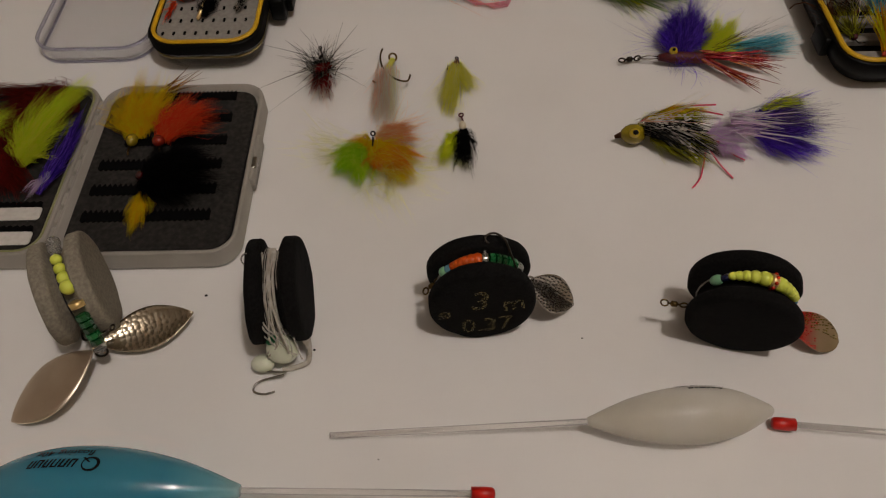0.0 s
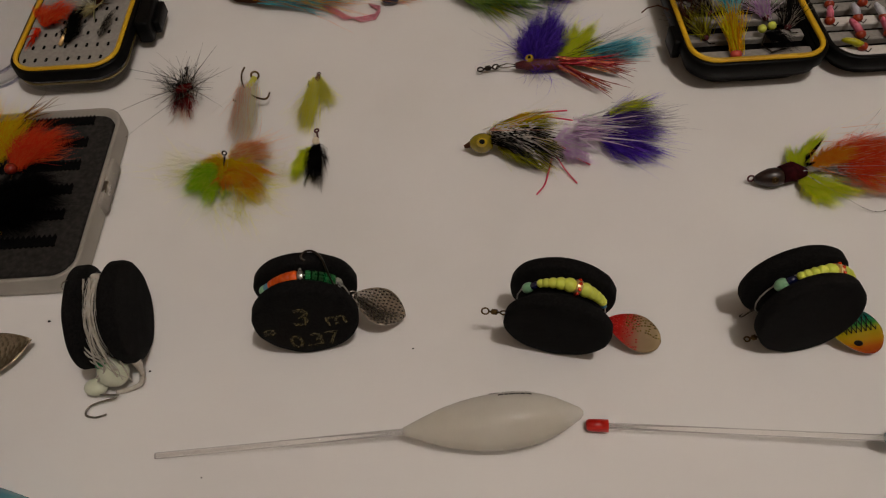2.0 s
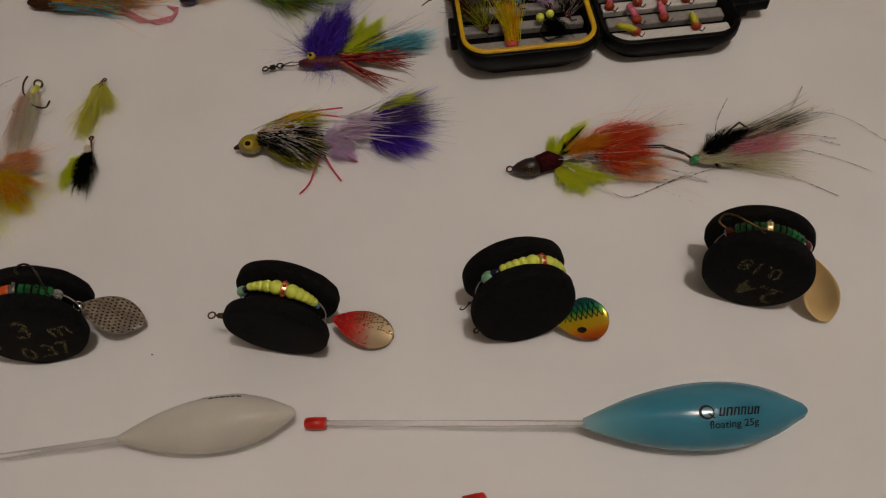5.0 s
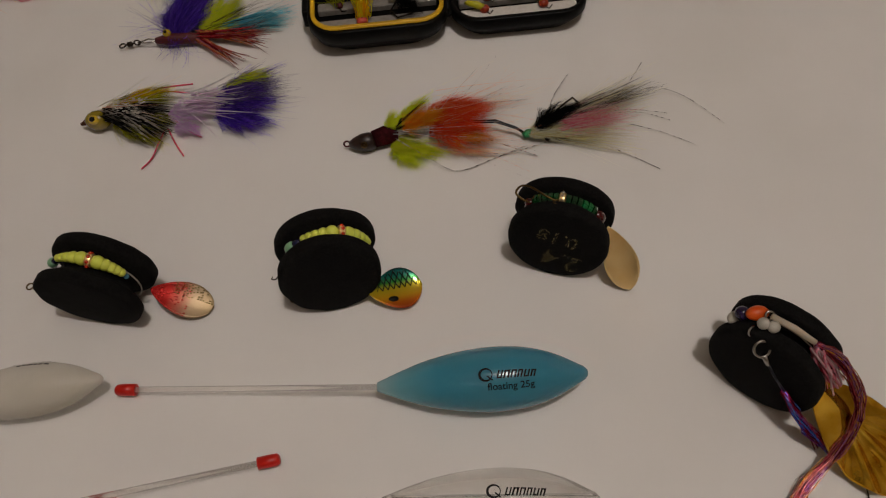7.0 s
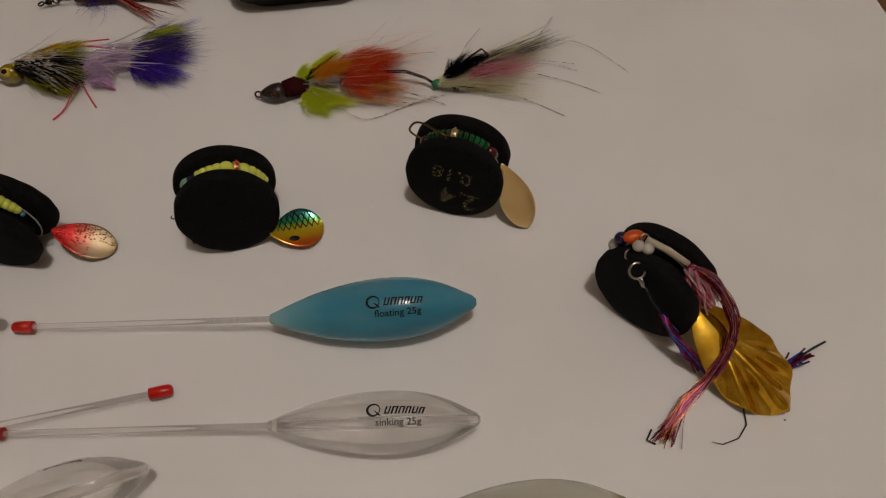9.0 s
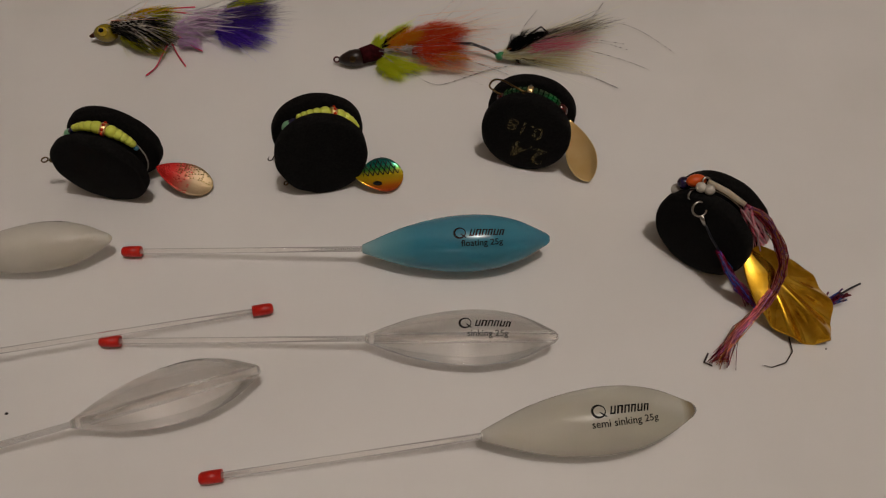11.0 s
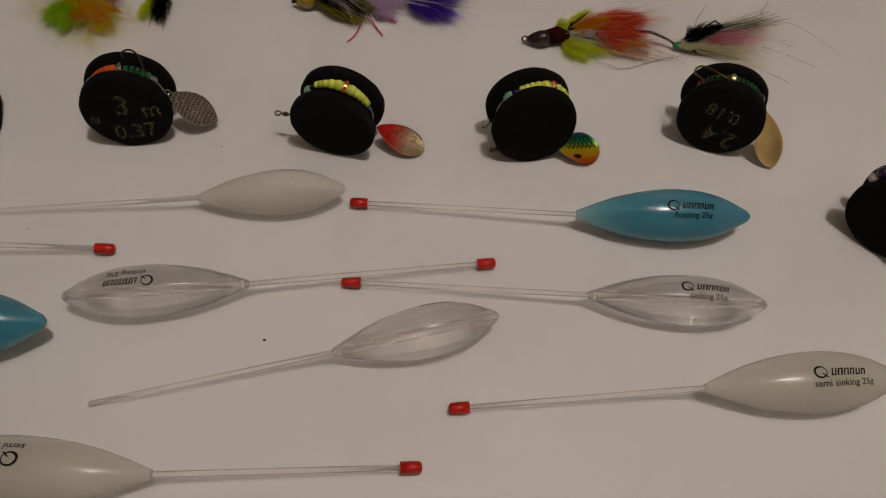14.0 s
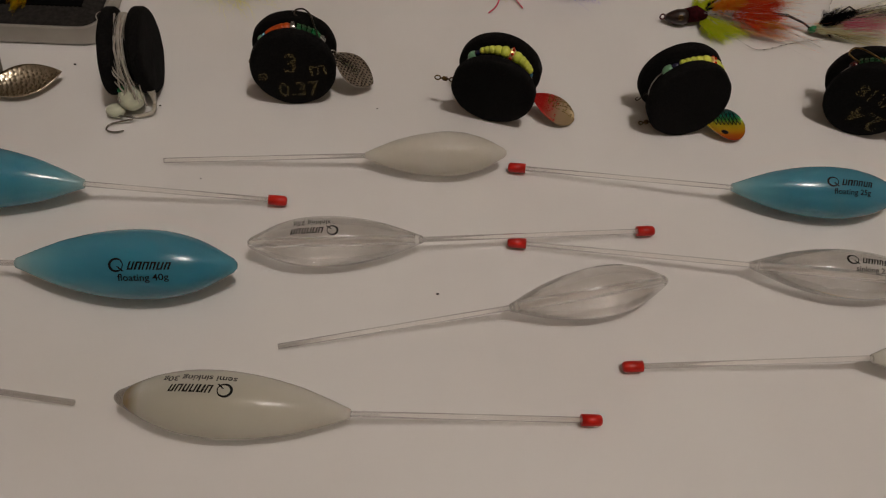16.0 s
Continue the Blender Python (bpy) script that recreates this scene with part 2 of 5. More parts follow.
GREEN_PAINT = mat("green_lure_paint", ["1C6A3C", "2C8A52"], 0.3, scale=200)
LINE = mat("fishing_line", ["B9B4A8", "D2CEC4"], 0.15, scale=300, clear=0.35)
THREAD_RED = mat("maroon_thread", ["3C0A10", "5A121A"], 0.6, scale=900, bump=0.6)
HEAD_GREEN = mat("olive_epoxy_head", ["7A6A10", "8E7C18"], 0.2, scale=200, coat=0.5)
HEAD_DARK = mat("dark_fish_skull", ["1C100C", "2C1A14"], 0.38, scale=300, coat=0.15)
EYE_YEL = mat("yellow_eye", ["B59A14", "CDB028"], 0.2, scale=300, coat=0.6)
WIRE = mat("coated_wire", ["06080E", "101624"], 0.3, scale=300)
CRUMB = mat("dark_crumb", ["0A0806", "1C1612"], 0.8, scale=900)
LAMP_GLASS = mat("lamp_housing", ["D8D6D0", "E0DED8"], 0.5, scale=20)


# ---- mesh tools ----
class Buf:
    """Collects vertices and faces of one part."""

    def __init__(self):
        self.v, self.f = [], []

    def add(self, vs, fs):
        o = len(self.v)
        self.v.extend(tuple(p) for p in vs)
        self.f.extend(tuple(i + o for i in f) for f in fs)
        return self

    def loft(self, loops, cap0=True, cap1=True):
        n = len(loops[0])
        vs = [p for lp in loops for p in lp]
        fs = []
        for k in range(len(loops) - 1):
            for i in range(n):
                j = (i + 1) % n
                fs.append((k * n + i, k * n + j, (k + 1) * n + j, (k + 1) * n + i))
        if cap0:
            fs.append(tuple(reversed(range(n))))
        if cap1:
            fs.append(tuple((len(loops) - 1) * n + i for i in range(n)))
        return self.add(vs, fs)

    def tube(self, pts, radii, n=8, caps=True, flat=1.0):
        """A swept round (or flattened) rod through pts."""
        pts = [Vector(p) for p in pts]
        if not isinstance(radii, (list, tuple)):
            radii = [radii] * len(pts)
        loops, up = [], None
        for k, p in enumerate(pts):
            d = (pts[min(k + 1, len(pts) - 1)] - pts[max(k - 1, 0)])
            d = d.normalized() if d.length > 1e-9 else Vector((1, 0, 0))
            if up is None:
                up = Vector((0, 0, 1)) if abs(d.z) < 0.9 else Vector((0, 1, 0))
            side = d.cross(up)
            side = side.normalized() if side.length > 1e-6 else Vector((0, 1, 0))
            up = side.cross(d).normalized()
            r = radii[k]
            loops.append([p + side * (r * math.cos(a)) + up * (r * flat * math.sin(a)) for a in [2 * math.pi * i / n for i in range(n)]])
        return self.loft(loops, caps, caps)

    def lathe(self, prof, m=None, n=32):
        """Turns (x, r) pairs about the x axis, then applies m."""
        m = m or Matrix()
        loops = [[m @ Vector((x, r * math.cos(2 * math.pi * i / n), r * math.sin(2 * math.pi * i / n))) for i in range(n)] for x, r in prof]
        return self.loft(loops)

    def ball(self, c, r, sx=1.0, sy=1.0, sz=1.0, n=12, m=None):
        prof = [(-math.cos(math.pi * k / n), max(1e-4, math.sin(math.pi * k / n))) for k in range(n + 1)]
        base = Matrix.Translation(c) @ (m or Matrix()) @ Matrix.Diagonal((r * sx, r * sy, r * sz, 1))
        return self.lathe(prof, base, max(10, n))

    def torus(self, c, big, small, m=None, n=20, k=8):
        m = Matrix.Translation(c) @ (m or Matrix())
        pts = [[m @ Vector(((big + small * math.cos(b)) * math.cos(a), (big + small * math.cos(b)) * math.sin(a), small * math.sin(b)))
                for b in [2 * math.pi * j / k for j in range(k)]] for a in [2 * math.pi * i / n for i in range(n + 1)]]
        return self.loft(pts, False, False)

    def sheet(self, fn, nu, nv, thick=0.0005):
        """A curved plate: fn(u, v) gives the upper face for u, v in 0..1; it has real thickness."""
        up = [[Vector(fn(i / nu, j / nv)) for j in range(nv + 1)] for i in range(nu + 1)]
        vs, fs = [], []
        for row in up:
            vs += row
        n1 = len(vs)
        for row in up:
            vs += [p - Vector((0, 0, thick)) for p in row]
        w = nv + 1
        for i in range(nu):
            for j in range(nv):
                a = i * w + j
                fs.append((a, a + w, a + w + 1, a + 1))
                fs.append((n1 + a, n1 + a + 1, n1 + a + w + 1, n1 + a + w))
        rim = [i * w for i in range(nu + 1)] + [nu * w + j for j in range(1, nv + 1)] + [i * w + nv for i in range(nu - 1, -1, -1)] + [j for j in range(nv - 1, 0, -1)]
        for k in range(len(rim)):
            a, b = rim[k], rim[(k + 1) % len(rim)]
            fs.append((b, a, n1 + a, n1 + b))
        return self.add(vs, fs)

    def moved(self, m):
        self.v = [tuple(m @ Vector(p)) for p in self.v]
        return self


def rrect(cx, cy, hx, hy, r, z, n=6):
    """A rounded rectangle as a loop of points."""
    out = []
    for sx, sy, a0 in ((1, 1, 0), (-1, 1, 90), (-1, -1, 180), (1, -1, 270)):
        for k in range(n + 1):
            a = radians(a0 + 90 * k / n)
            out.append((cx + sx * (hx - r) + r * math.cos(a), cy + sy * (hy - r) + r * math.sin(a), z))
    return out


def block(m, hx, hy, hz, b=0.0006, r=None):
    """A box with eased edges about m."""
    r = r or min(hx, hy) * 0.3
    buf = Buf()
    buf.loft([rrect(0, 0, hx - b, hy - b, r, -hz), rrect(0, 0, hx, hy, r, -hz + b), rrect(0, 0, hx, hy, r, hz - b), rrect(0, 0, hx - b, hy - b, r, hz)])
    return buf.moved(m)


BASES = {}


def thing(name, m, label, category, group=""):
    ob = new(name)
    ob.empty_display_size = 0.01
    ob.matrix_basis = m
    BASES[ob.name] = m.inverted()
    return tagged(ob, label, category, group)


STRANDS = ("skirt", "flash_skirt", "flash_tuft", "flash_tail", "tinsel", "tail_tinsel", "rubber_hair", "rib", "dark_fibres")


def part(name, buf, material, parent, label="", in_world=False, smooth=True, kind=""):
    """Links buf as one mesh under a thing or a part; in_world: its points are given in the world's metres."""
    kind = kind or ("stuff" if name in STRANDS else "")
    root = parent
    while root.parent:
        root = root.parent
    vs = buf.v
    if in_world:
        inv = BASES[root.name]
        vs = [tuple(inv @ Vector(p)) for p in vs]
    me = bpy.data.meshes.new(name)
    me.from_pydata(vs, [], buf.f)
    me.materials.append(material)
    if smooth:
        me.polygons.foreach_set("use_smooth", [len(p.vertices) < 9 for p in me.polygons])
    me.update()
    ob = new(name, me)
    ob.parent = parent
    return tagged(ob, label, kind=kind)


def at(x, y, z=0.0):
    """Metres from millimetres on the table."""
    return Vector((x, y, z)) / 1000


rng = random.Random(7)


def spline(pts, steps=5):
    """A smooth line through pts."""
    pts = [Vector(p) for p in pts]
    out = []
    for i in range(len(pts) - 1):
        p0, p1, p2, p3 = pts[max(i - 1, 0)], pts[i], pts[i + 1], pts[min(i + 2, len(pts) - 1)]
        for q in range(steps):
            t = q / steps
            out.append(0.5 * ((2 * p1) + (p2 - p0) * t + (2 * p0 - 5 * p1 + 4 * p2 - p3) * t * t + (3 * p1 - p0 - 3 * p2 + p3) * t ** 3))
    return out + [pts[-1]]


def fibres(buf, n, base, aim, length, spread=0.3, width=0.00022, jit=0.001, flat=0.5, curl=0.25, lenvar=0.45, seg=4, lift=0.0):
    """n tapered strands that leave base along aim."""
    aim = Vector(aim).normalized()
    base = Vector(base)
    for _ in range(n):
        g = Vector((rng.gauss(0, 1), rng.gauss(0, 1), rng.gauss(0, 1) * flat))
        d = (aim + g * spread).normalized()
        ln = length * rng.uniform(1 - lenvar, 1.0)
        c = Vector((rng.gauss(0, 1), rng.gauss(0, 1), rng.gauss(0, 1) * flat + lift)) * curl
        b = base + Vector((rng.gauss(0, 1), rng.gauss(0, 1), abs(rng.gauss(0, 0.6)))) * jit
        pts = []
        for k in range(seg + 1):
            u = k / seg
            p = b + d * (ln * u) + c * (ln * u * u * 0.5)
            p.z = max(p.z, 0.0005 + 0.0006 * rng.random())
            pts.append(p)
        w = width * rng.uniform(0.6, 1.2)
        buf.tube(pts, [w * (1 - 0.8 * k / seg) for k in range(seg + 1)], 3, False)
    return buf


def plume(buf, a, b, half, n, bend=0.0, width=0.0002, puff=0.35, z_min=0.0006):
    """A marabou feather from a to b: barbs in wisps that leave the quill, run outwards and end in loose points."""
    a, b = Vector(a), Vector(b)
    d = (b - a)
    ln = d.length
    d = d.normalized()
    s = Vector((-d.y, d.x, 0)).normalized()
    width *= 0.45
    up = Vector((0, 0, 1))
    left = int(n * 1.55)
    while left > 0:
        m = min(left, rng.randint(5, 14))
        left -= m
        v = 0.26 + 0.82 * rng.random()
        if rng.random() < 0.08:
            v *= 1.12
        side = max(-1.3, min(1.3, rng.gauss(0, 0.50)))
        prof = math.sin(math.pi * min(0.93, 0.16 + 0.66 * v)) ** 0.75
        u0 = v * rng.uniform(0.02, 0.55)
        rise = rng.gauss(0, puff) * 0.55
        sway = rng.gauss(0, 0.40)
        for _ in range(m):
            u = max(0.0, u0 + rng.gauss(0, 0.05))
            e = v * rng.uniform(0.80, 1.06)
            q = side + rng.gauss(0, 0.13)
            h = rise + rng.gauss(0, 0.10)
            p0 = a + d * (ln * u) + s * (bend * ln * math.sin(math.pi * min(1, u)) + half * 0.15 * rng.gauss(0, 1))
            p3 = a + d * (ln * e) + s * (bend * ln * math.sin(math.pi * min(1, e)) + half * q * prof) + up * (half * h)
            p1 = p0.lerp(p3, 0.36) + s * (half * (0.34 * q + 0.3 * sway) * prof) + up * (half * 0.22)
            p2 = p0.lerp(p3, 0.70) + s * (half * (0.20 * q - 0.35 * sway) * prof) + up * (half * 0.14)
            pts = [p0, p1, p2, p3]
            for p in pts:
                p.z = max(p.z, z_min + 0.0006 * rng.random())
            r = width * rng.uniform(0.6, 1.2)
            buf.tube(pts, [r, r * 0.9, r * 0.55, r * 0.12], 3, False)
    return buf


def text_flat(body, size):
    """The letters as flat polygons, centred at the origin: points and faces."""
    cu = bpy.data.curves.new("letters", "FONT")
    cu.body, cu.size, cu.align_x, cu.align_y = body, size, "CENTER", "CENTER"
    cu.resolution_u = 3
    cu.offset = size * 0.012
    ob = new("letters", cu)
    me = bpy.data.meshes.new_from_object(ob.evaluated_get(bpy.context.evaluated_depsgraph_get()))
    vs, fs = [tuple(v.co) for v in me.vertices], [tuple(p.vertices) for p in me.polygons]
    bpy.data.objects.remove(ob)
    bpy.data.curves.remove(cu)
    bpy.data.meshes.remove(me)
    return vs, fs


def hook_pts(size):
    """A fish hook in its own xz plane: shank along -x from the eye, bend, point."""
    pts = [(0, 0, 0), (size * 0.5, 0, 0), (size, 0, 0)]
    r = size * 0.28
    for k in range(1, 9):
        a = math.pi * k / 8
        pts.append((size + r * math.sin(a), 0, r - r * math.cos(a)))
    pts.append((size * 0.62, 0, 2 * r))
    return pts


def hook(buf, m, size, w=0.0005):
    pts = [m @ Vector(p) for p in hook_pts(size)]
    buf.tube(pts, [w] * (len(pts) - 2) + [w * 0.8, w * 0.2], 6)
    buf.torus((0, 0, 0), w * 2.4, w, m @ pose(-w * 2.4, 0, 0, 90, 0, 0), 12, 6)
    barb = [m @ Vector((size * 0.72, 0, size * 0.56)), m @ Vector((size * 0.84, 0, size * 0.47))]
    buf.tube(barb, [w * 0.7, w * 0.1], 5)
    return buf


def swivel(buf, a, b, w=0.0004):
    """A barrel swivel between two points: two rings and a barrel."""
    a, b = Vector(a), Vector(b)
    d = (b - a).normalized()
    ln = (b - a).length
    q = d.to_track_quat("X", "Z").to_matrix().to_4x4()
    r = ln * 0.14
    buf.torus(a + d * r, r, w, q, 16, 6)
    buf.torus(b - d * r, r, w, q @ pose(0, 0, 0, 90, 0, 0), 16, 6)
    buf.tube([a + d * ln * t for t in (0.3, 0.36, 0.4, 0.6, 0.64, 0.7)], [w, w * 1.4, w * 3.2, w * 3.2, w * 1.4, w], 10)
    return buf


def frame_to(base, tip, roll=0.0):
    """A pose at base whose x axis points to tip."""
    d = (Vector(tip) - Vector(base)).normalized()
    y = Vector((0, 0, 1)).cross(d).normalized()
    z = d.cross(y)
    m = Matrix((d, y, z)).transposed().to_4x4()
    return Matrix.Translation(base) @ m @ pose(0, 0, 0, roll, 0, 0)

# ---- the room and the table ----
def slab(name, x0, x1, y0, y1, z0, z1, material, label, category, b=0.002):
    buf = block(pose((x0 + x1) / 2, (y0 + y1) / 2, (z0 + z1) / 2), (x1 - x0) / 2, (y1 - y0) / 2, (z1 - z0) / 2, b, b * 2)
    me = bpy.data.meshes.new(name)
    me.from_pydata(buf.v, [], buf.f)
    me.materials.append(material)
    me.update()
    return tagged(new(name, me), label, category, kind="structure")


slab("floor", -2.2, 2.8, -2.2, 2.8, -0.80, -0.74, FLOOR, "brown oak floor beside the table", "floor")
# ceiling and walls are never in view; added to bounce the lamp's light
slab("ceiling", -2.2, 2.8, -2.2, 2.8, 2.05, 2.10, CEIL, "unseen white ceiling added to bounce lamp light", "ceiling")
slab("wall_north", -2.2, 2.8, 2.8, 2.9, -0.8, 2.1, WALL, "unseen cream wall added to bounce lamp light", "wall")
slab("wall_south", -2.2, 2.8, -2.3, -2.2, -0.8, 2.1, WALL, "unseen cream wall added to bounce lamp light", "wall")
slab("wall_east", 2.8, 2.9, -2.2, 2.8, -0.8, 2.1, WALL, "unseen cream wall added to bounce lamp light", "wall")
slab("wall_west", -2.3, -2.2, -2.2, 2.8, -0.8, 2.1, WALL, "unseen cream wall added to bounce lamp light", "wall")

table = thing("table", pose(0, 0.3, -0.74), "large white laminate table top covered with fishing tackle", "table")
part("tabletop", block(pose(-0.068, 0.3, -0.0125), 0.68, 0.62, 0.0125, 0.0012, 0.006), TABLE, table, in_world=True, smooth=False)
for lx in (-0.68, 0.54):
    for ly in (-0.25, 0.85):
        part("leg", Buf().tube([(lx, ly, -0.74), (lx, ly, -0.025)], [0.02, 0.03], 12), TABLE, table, in_world=True)

pendant_lamp = thing("pendant_lamp", pose(*LAMP), "plain pendant lamp hanging above the table", "lamp")
part("socket", Buf().lathe([(0.06, 0.012), (0.062, 0.02), (0.10, 0.022), (0.105, 0.006)], pose(LAMP[0], LAMP[1], LAMP[2], 0, -90, 0)), LAMP_GLASS, pendant_lamp, in_world=True)
part("cord", Buf().tube([(LAMP[0], LAMP[1], LAMP[2] + 0.10), (LAMP[0], LAMP[1], 2.05)], 0.003, 8), INK, pendant_lamp, in_world=True)


# ---- casting floats ----
PROF = ((0, .15), (.03, .22), (.1, .405), (.22, .68), (.336, .855), (.43, .95), (.52, .995), (.58, 1), (.64, .98), (.70, .94), (.77, .84), (.83, .72), (.88, .575), (.93, .40), (.965, .275), (.985, .21), (.995, .16), (1, .10), (1, .04))


def prof_r(u):
    for (u0, r0), (u1, r1) in zip(PROF, PROF[1:]):
        if u <= u1:
            return r0 + (r1 - r0) * (u - u0) / max(1e-6, u1 - u0)
    return 0.3


def smooth_prof(length, rad, n=56):
    """The body's outline, eased between the stations."""
    us = [k / n for k in range(n + 1)]
    rs = [(prof_r(max(0, u - .03)) + 2 * prof_r(u) + prof_r(min(1, u + .03))) / 4 if 0.03 < u < 0.93 else prof_r(u) for u in us]
    return [(0.0, 0.0014)] + [(u * length, r * rad) for u, r in zip(us, rs)] + [(length, rad * 0.03)]


def casting_float(label, end, neck, tip, rad, body_mat, words="", turn=0.0, cap=True, core=False, stem_r=0.00135):
    """A torpedo body on a thin clear stem; end, neck and tip are plan points in millimetres."""
    e, k, t = (Vector((p[0], p[1], 0)) / 1000 for p in (end, neck, tip))
    length = (t - k).length
    zn, ze = rad * 0.85, 0.0032 if cap else 0.0022
    rise = math.asin(rad * 0.15 / (0.58 * length))
    d = t - k
    m = Matrix.Translation((k.x, k.y, zn)) @ Matrix.Rotation(math.atan2(d.y, d.x), 4, "Z") @ Matrix.Rotation(-rise, 4, "Y")
    ob = thing("casting_float", m, label, "fishing float", "casting floats on the table")
    body = part("body", Buf().lathe(smooth_prof(length, rad), None, 48), body_mat, ob)
    away = m.inverted() @ Vector((e.x, e.y, ze))
    stem = away.length
    lean = frame_to(Vector((0, 0, 0)), -away)
    a = -stem + (0.006 if cap else 0.0)
    part("stem", Buf().lathe([(a, stem_r * 0.4), (a, stem_r), (0.002, stem_r), (0.002, stem_r * 0.4)], lean, 16), TUBE, ob, "thin clear plastic tube")
    if core:
        part("core_tube", Buf().lathe([(length * 0.985, 0.0004), (length * 0.985, 0.0017), (0.004, 0.0017), (0.004, 0.0004)], None, 16), CLEAR, ob, "clear tube through the body")
    if cap:
        part("cap", Buf().lathe([(-stem + 0.0092, 0.0016), (-stem + 0.0092, 0.0026), (-stem + 0.004, 0.00265), (-stem + 0.0012, 0.0025), (-stem + 0.0003, 0.0019), (-stem, 0.0010)], lean, 20), RED_CAP, ob, "red rubber end cap")
    if words:
        wrap = Buf()
        s0 = length * 0.64
        h = 0.0050 * (length / 0.088)

        def lay(x, w):
            s = s0 + x
            r = prof_r(s / length) * rad + 0.00018
            phi = radians(turn) + w / rad
            return (s, -r * math.sin(-phi), r * math.cos(phi))

        def poly(pts):
            wrap.add([lay(*p) for p in pts], [tuple(range(len(pts)))])

        # maker's mark: an oval ring with slanted bars
        for q in range(20):
            a0, a1 = 2 * math.pi * q / 20, 2 * math.pi * (q + 1) / 20
            cx, cy = -2.15 * h, 0.75 * h
            o, i = (0.58 * h, 0.56 * h), (0.44 * h, 0.40 * h)
            sh = 0.06 * h
            poly([(cx + o[0] * math.cos(a0), cy + o[1] * math.sin(a0)), (cx + o[0] * math.cos(a1), cy + o[1] * math.sin(a1)),
                  (cx + sh + i[0] * math.cos(a1), cy + i[1] * math.sin(a1)), (cx + sh + i[0] * math.cos(a0), cy + i[1] * math.sin(a0))])
        poly([(-2.1 * h, 0.65 * h), (-1.95 * h, 0.65 * h), (-1.5 * h, 0.28 * h), (-1.68 * h, 0.26 * h)])
        bx = -1.42 * h
        for wd, gap, tie in ((0.13, 0.17, 1), (0.13, 0.10, 0), (0.16, 0.16, 2), (0.16, 0.10, 0), (0.13, 0.18, 2), (0.13, 0.10, 0), (0.13, 0.14, 2), (0.13, 0.12, 0), (0.13, 0.17, 1), (0.13, 0.10, 0), (0.14, 0.12, 2), (0.14, 0.1, 0)):
            for lo, hi in ((0.4, 0.72), (0.72, 1.04)):
                poly([(bx + 0.3 * lo * h, lo * h), (bx + wd * h + 0.3 * lo * h, lo * h), (bx + wd * h + 0.3 * hi * h, hi * h), (bx + 0.3 * hi * h, hi * h)])
            if tie:
                lo, hi = ((0.4, 0.52), (0.92, 1.04))[tie - 1]
                x0, x1 = bx + wd * h, bx + (wd + gap) * h
                poly([(x0 + 0.3 * lo * h, lo * h), (x1 + 0.3 * lo * h, lo * h), (x1 + 0.3 * hi * h, hi * h), (x0 + 0.3 * hi * h, hi * h)])
            bx += (wd + gap) * h
        if words == "bars":
            # small print too worn to read
            bx = -1.7 * h
            for wd in (0.5, 0.32, 0.6, 0.28, 0.42, 0.5):
                for q in range(4):
                    x0, x1 = bx + wd * h * q / 4, bx + wd * h * (q + 1) / 4
                    poly([(x0, -0.42 * h), (x1, -0.42 * h), (x1, -0.12 * h), (x0, -0.12 * h)])
                bx += (wd + 0.12) * h
            words = ""
        vs, fs = text_flat(words, h * 0.82) if words else ([], [])
        wrap.add([lay(x - 0.15 * h, y - 0.25 * h) for x, y, z in vs], fs)
        part("print", wrap, INK, body, "black printed lettering", smooth=False)
    return ob


casting_float("milky white glow float without end cap", (-36, 174.1), (68.2, 175.2), (141.7, 177.5), 0.0115, MILK, "bars", 48, cap=False)
casting_float("translucent blue floating casting float with red cap", (143.7, 176), (258.6, 160), (346.2, 154.4), 0.0135, BLUE, "floating 25g", -30)
casting_float("clear sinking casting float with red cap, stem crossing another", (216.2, 137.1), (98.3, 123.3), (16.5, 116.5), 0.0122, CLEAR, "sinking 25g", -8, core=True)
casting_float("clear sinking casting float with red cap", (140.6, 127.9), (257.6, 113.3), (340.3, 103.8), 0.0122, CLEAR, "sinking 25g", -14, core=True)
casting_float("clear casting float without end cap", (34.7, 69.4), (138.6, 87), (213.4, 101.9), 0.0120, CLEAR, "bars", 52, cap=False, core=True)
casting_float("milky semi sinking casting float with amber tip", (188.8, 61.8), (301.4, 64.3), (388.5, 65.1), 0.0135, MILK_TIP, "semi sinking 25g", -20)
casting_float("large milky semi sinking float with amber tip", (176.4, 36.7), (69.2, 35.1), (-25.5, 39.8), 0.0138, MILK_TIP_LARGE, "semi sinking 30g", -20)
casting_float("large blue floating casting float lying reversed", (30.1, 149.2), (-66.3, 148.8), (-166, 150.5), 0.0157, BLUE, "floating 40g", -32)
casting_float("large blue floating casting float", (-190, 108.5), (-83.7, 102.9), (14.6, 101.6), 0.0160, BLUE, "floating 40g", -48)
casting_float("milky casting float without end cap at the table side", (-46.8, 41.9), (-150, 54), (-225, 63), 0.0120, MILK, "", 0, cap=False)


# ---- foam rig winders ----
R = 0.0228
WID = 0.0225


RIM = 0.0066


def winder_prof():
    half = [(0.0, 0.001), (0.0, R * 0.6), (0.0, R - 0.0026), (0.0003, R - 0.0012), (0.0009, R - 0.0004), (0.0018, R), (RIM - 0.0012, R), (RIM - 0.0003, R - 0.0005), (RIM + 0.0004, R - 0.0020), (0.0088, 0.0172), (0.0103, 0.0155)]
    return half + [(WID - y, r) for y, r in reversed(half)]


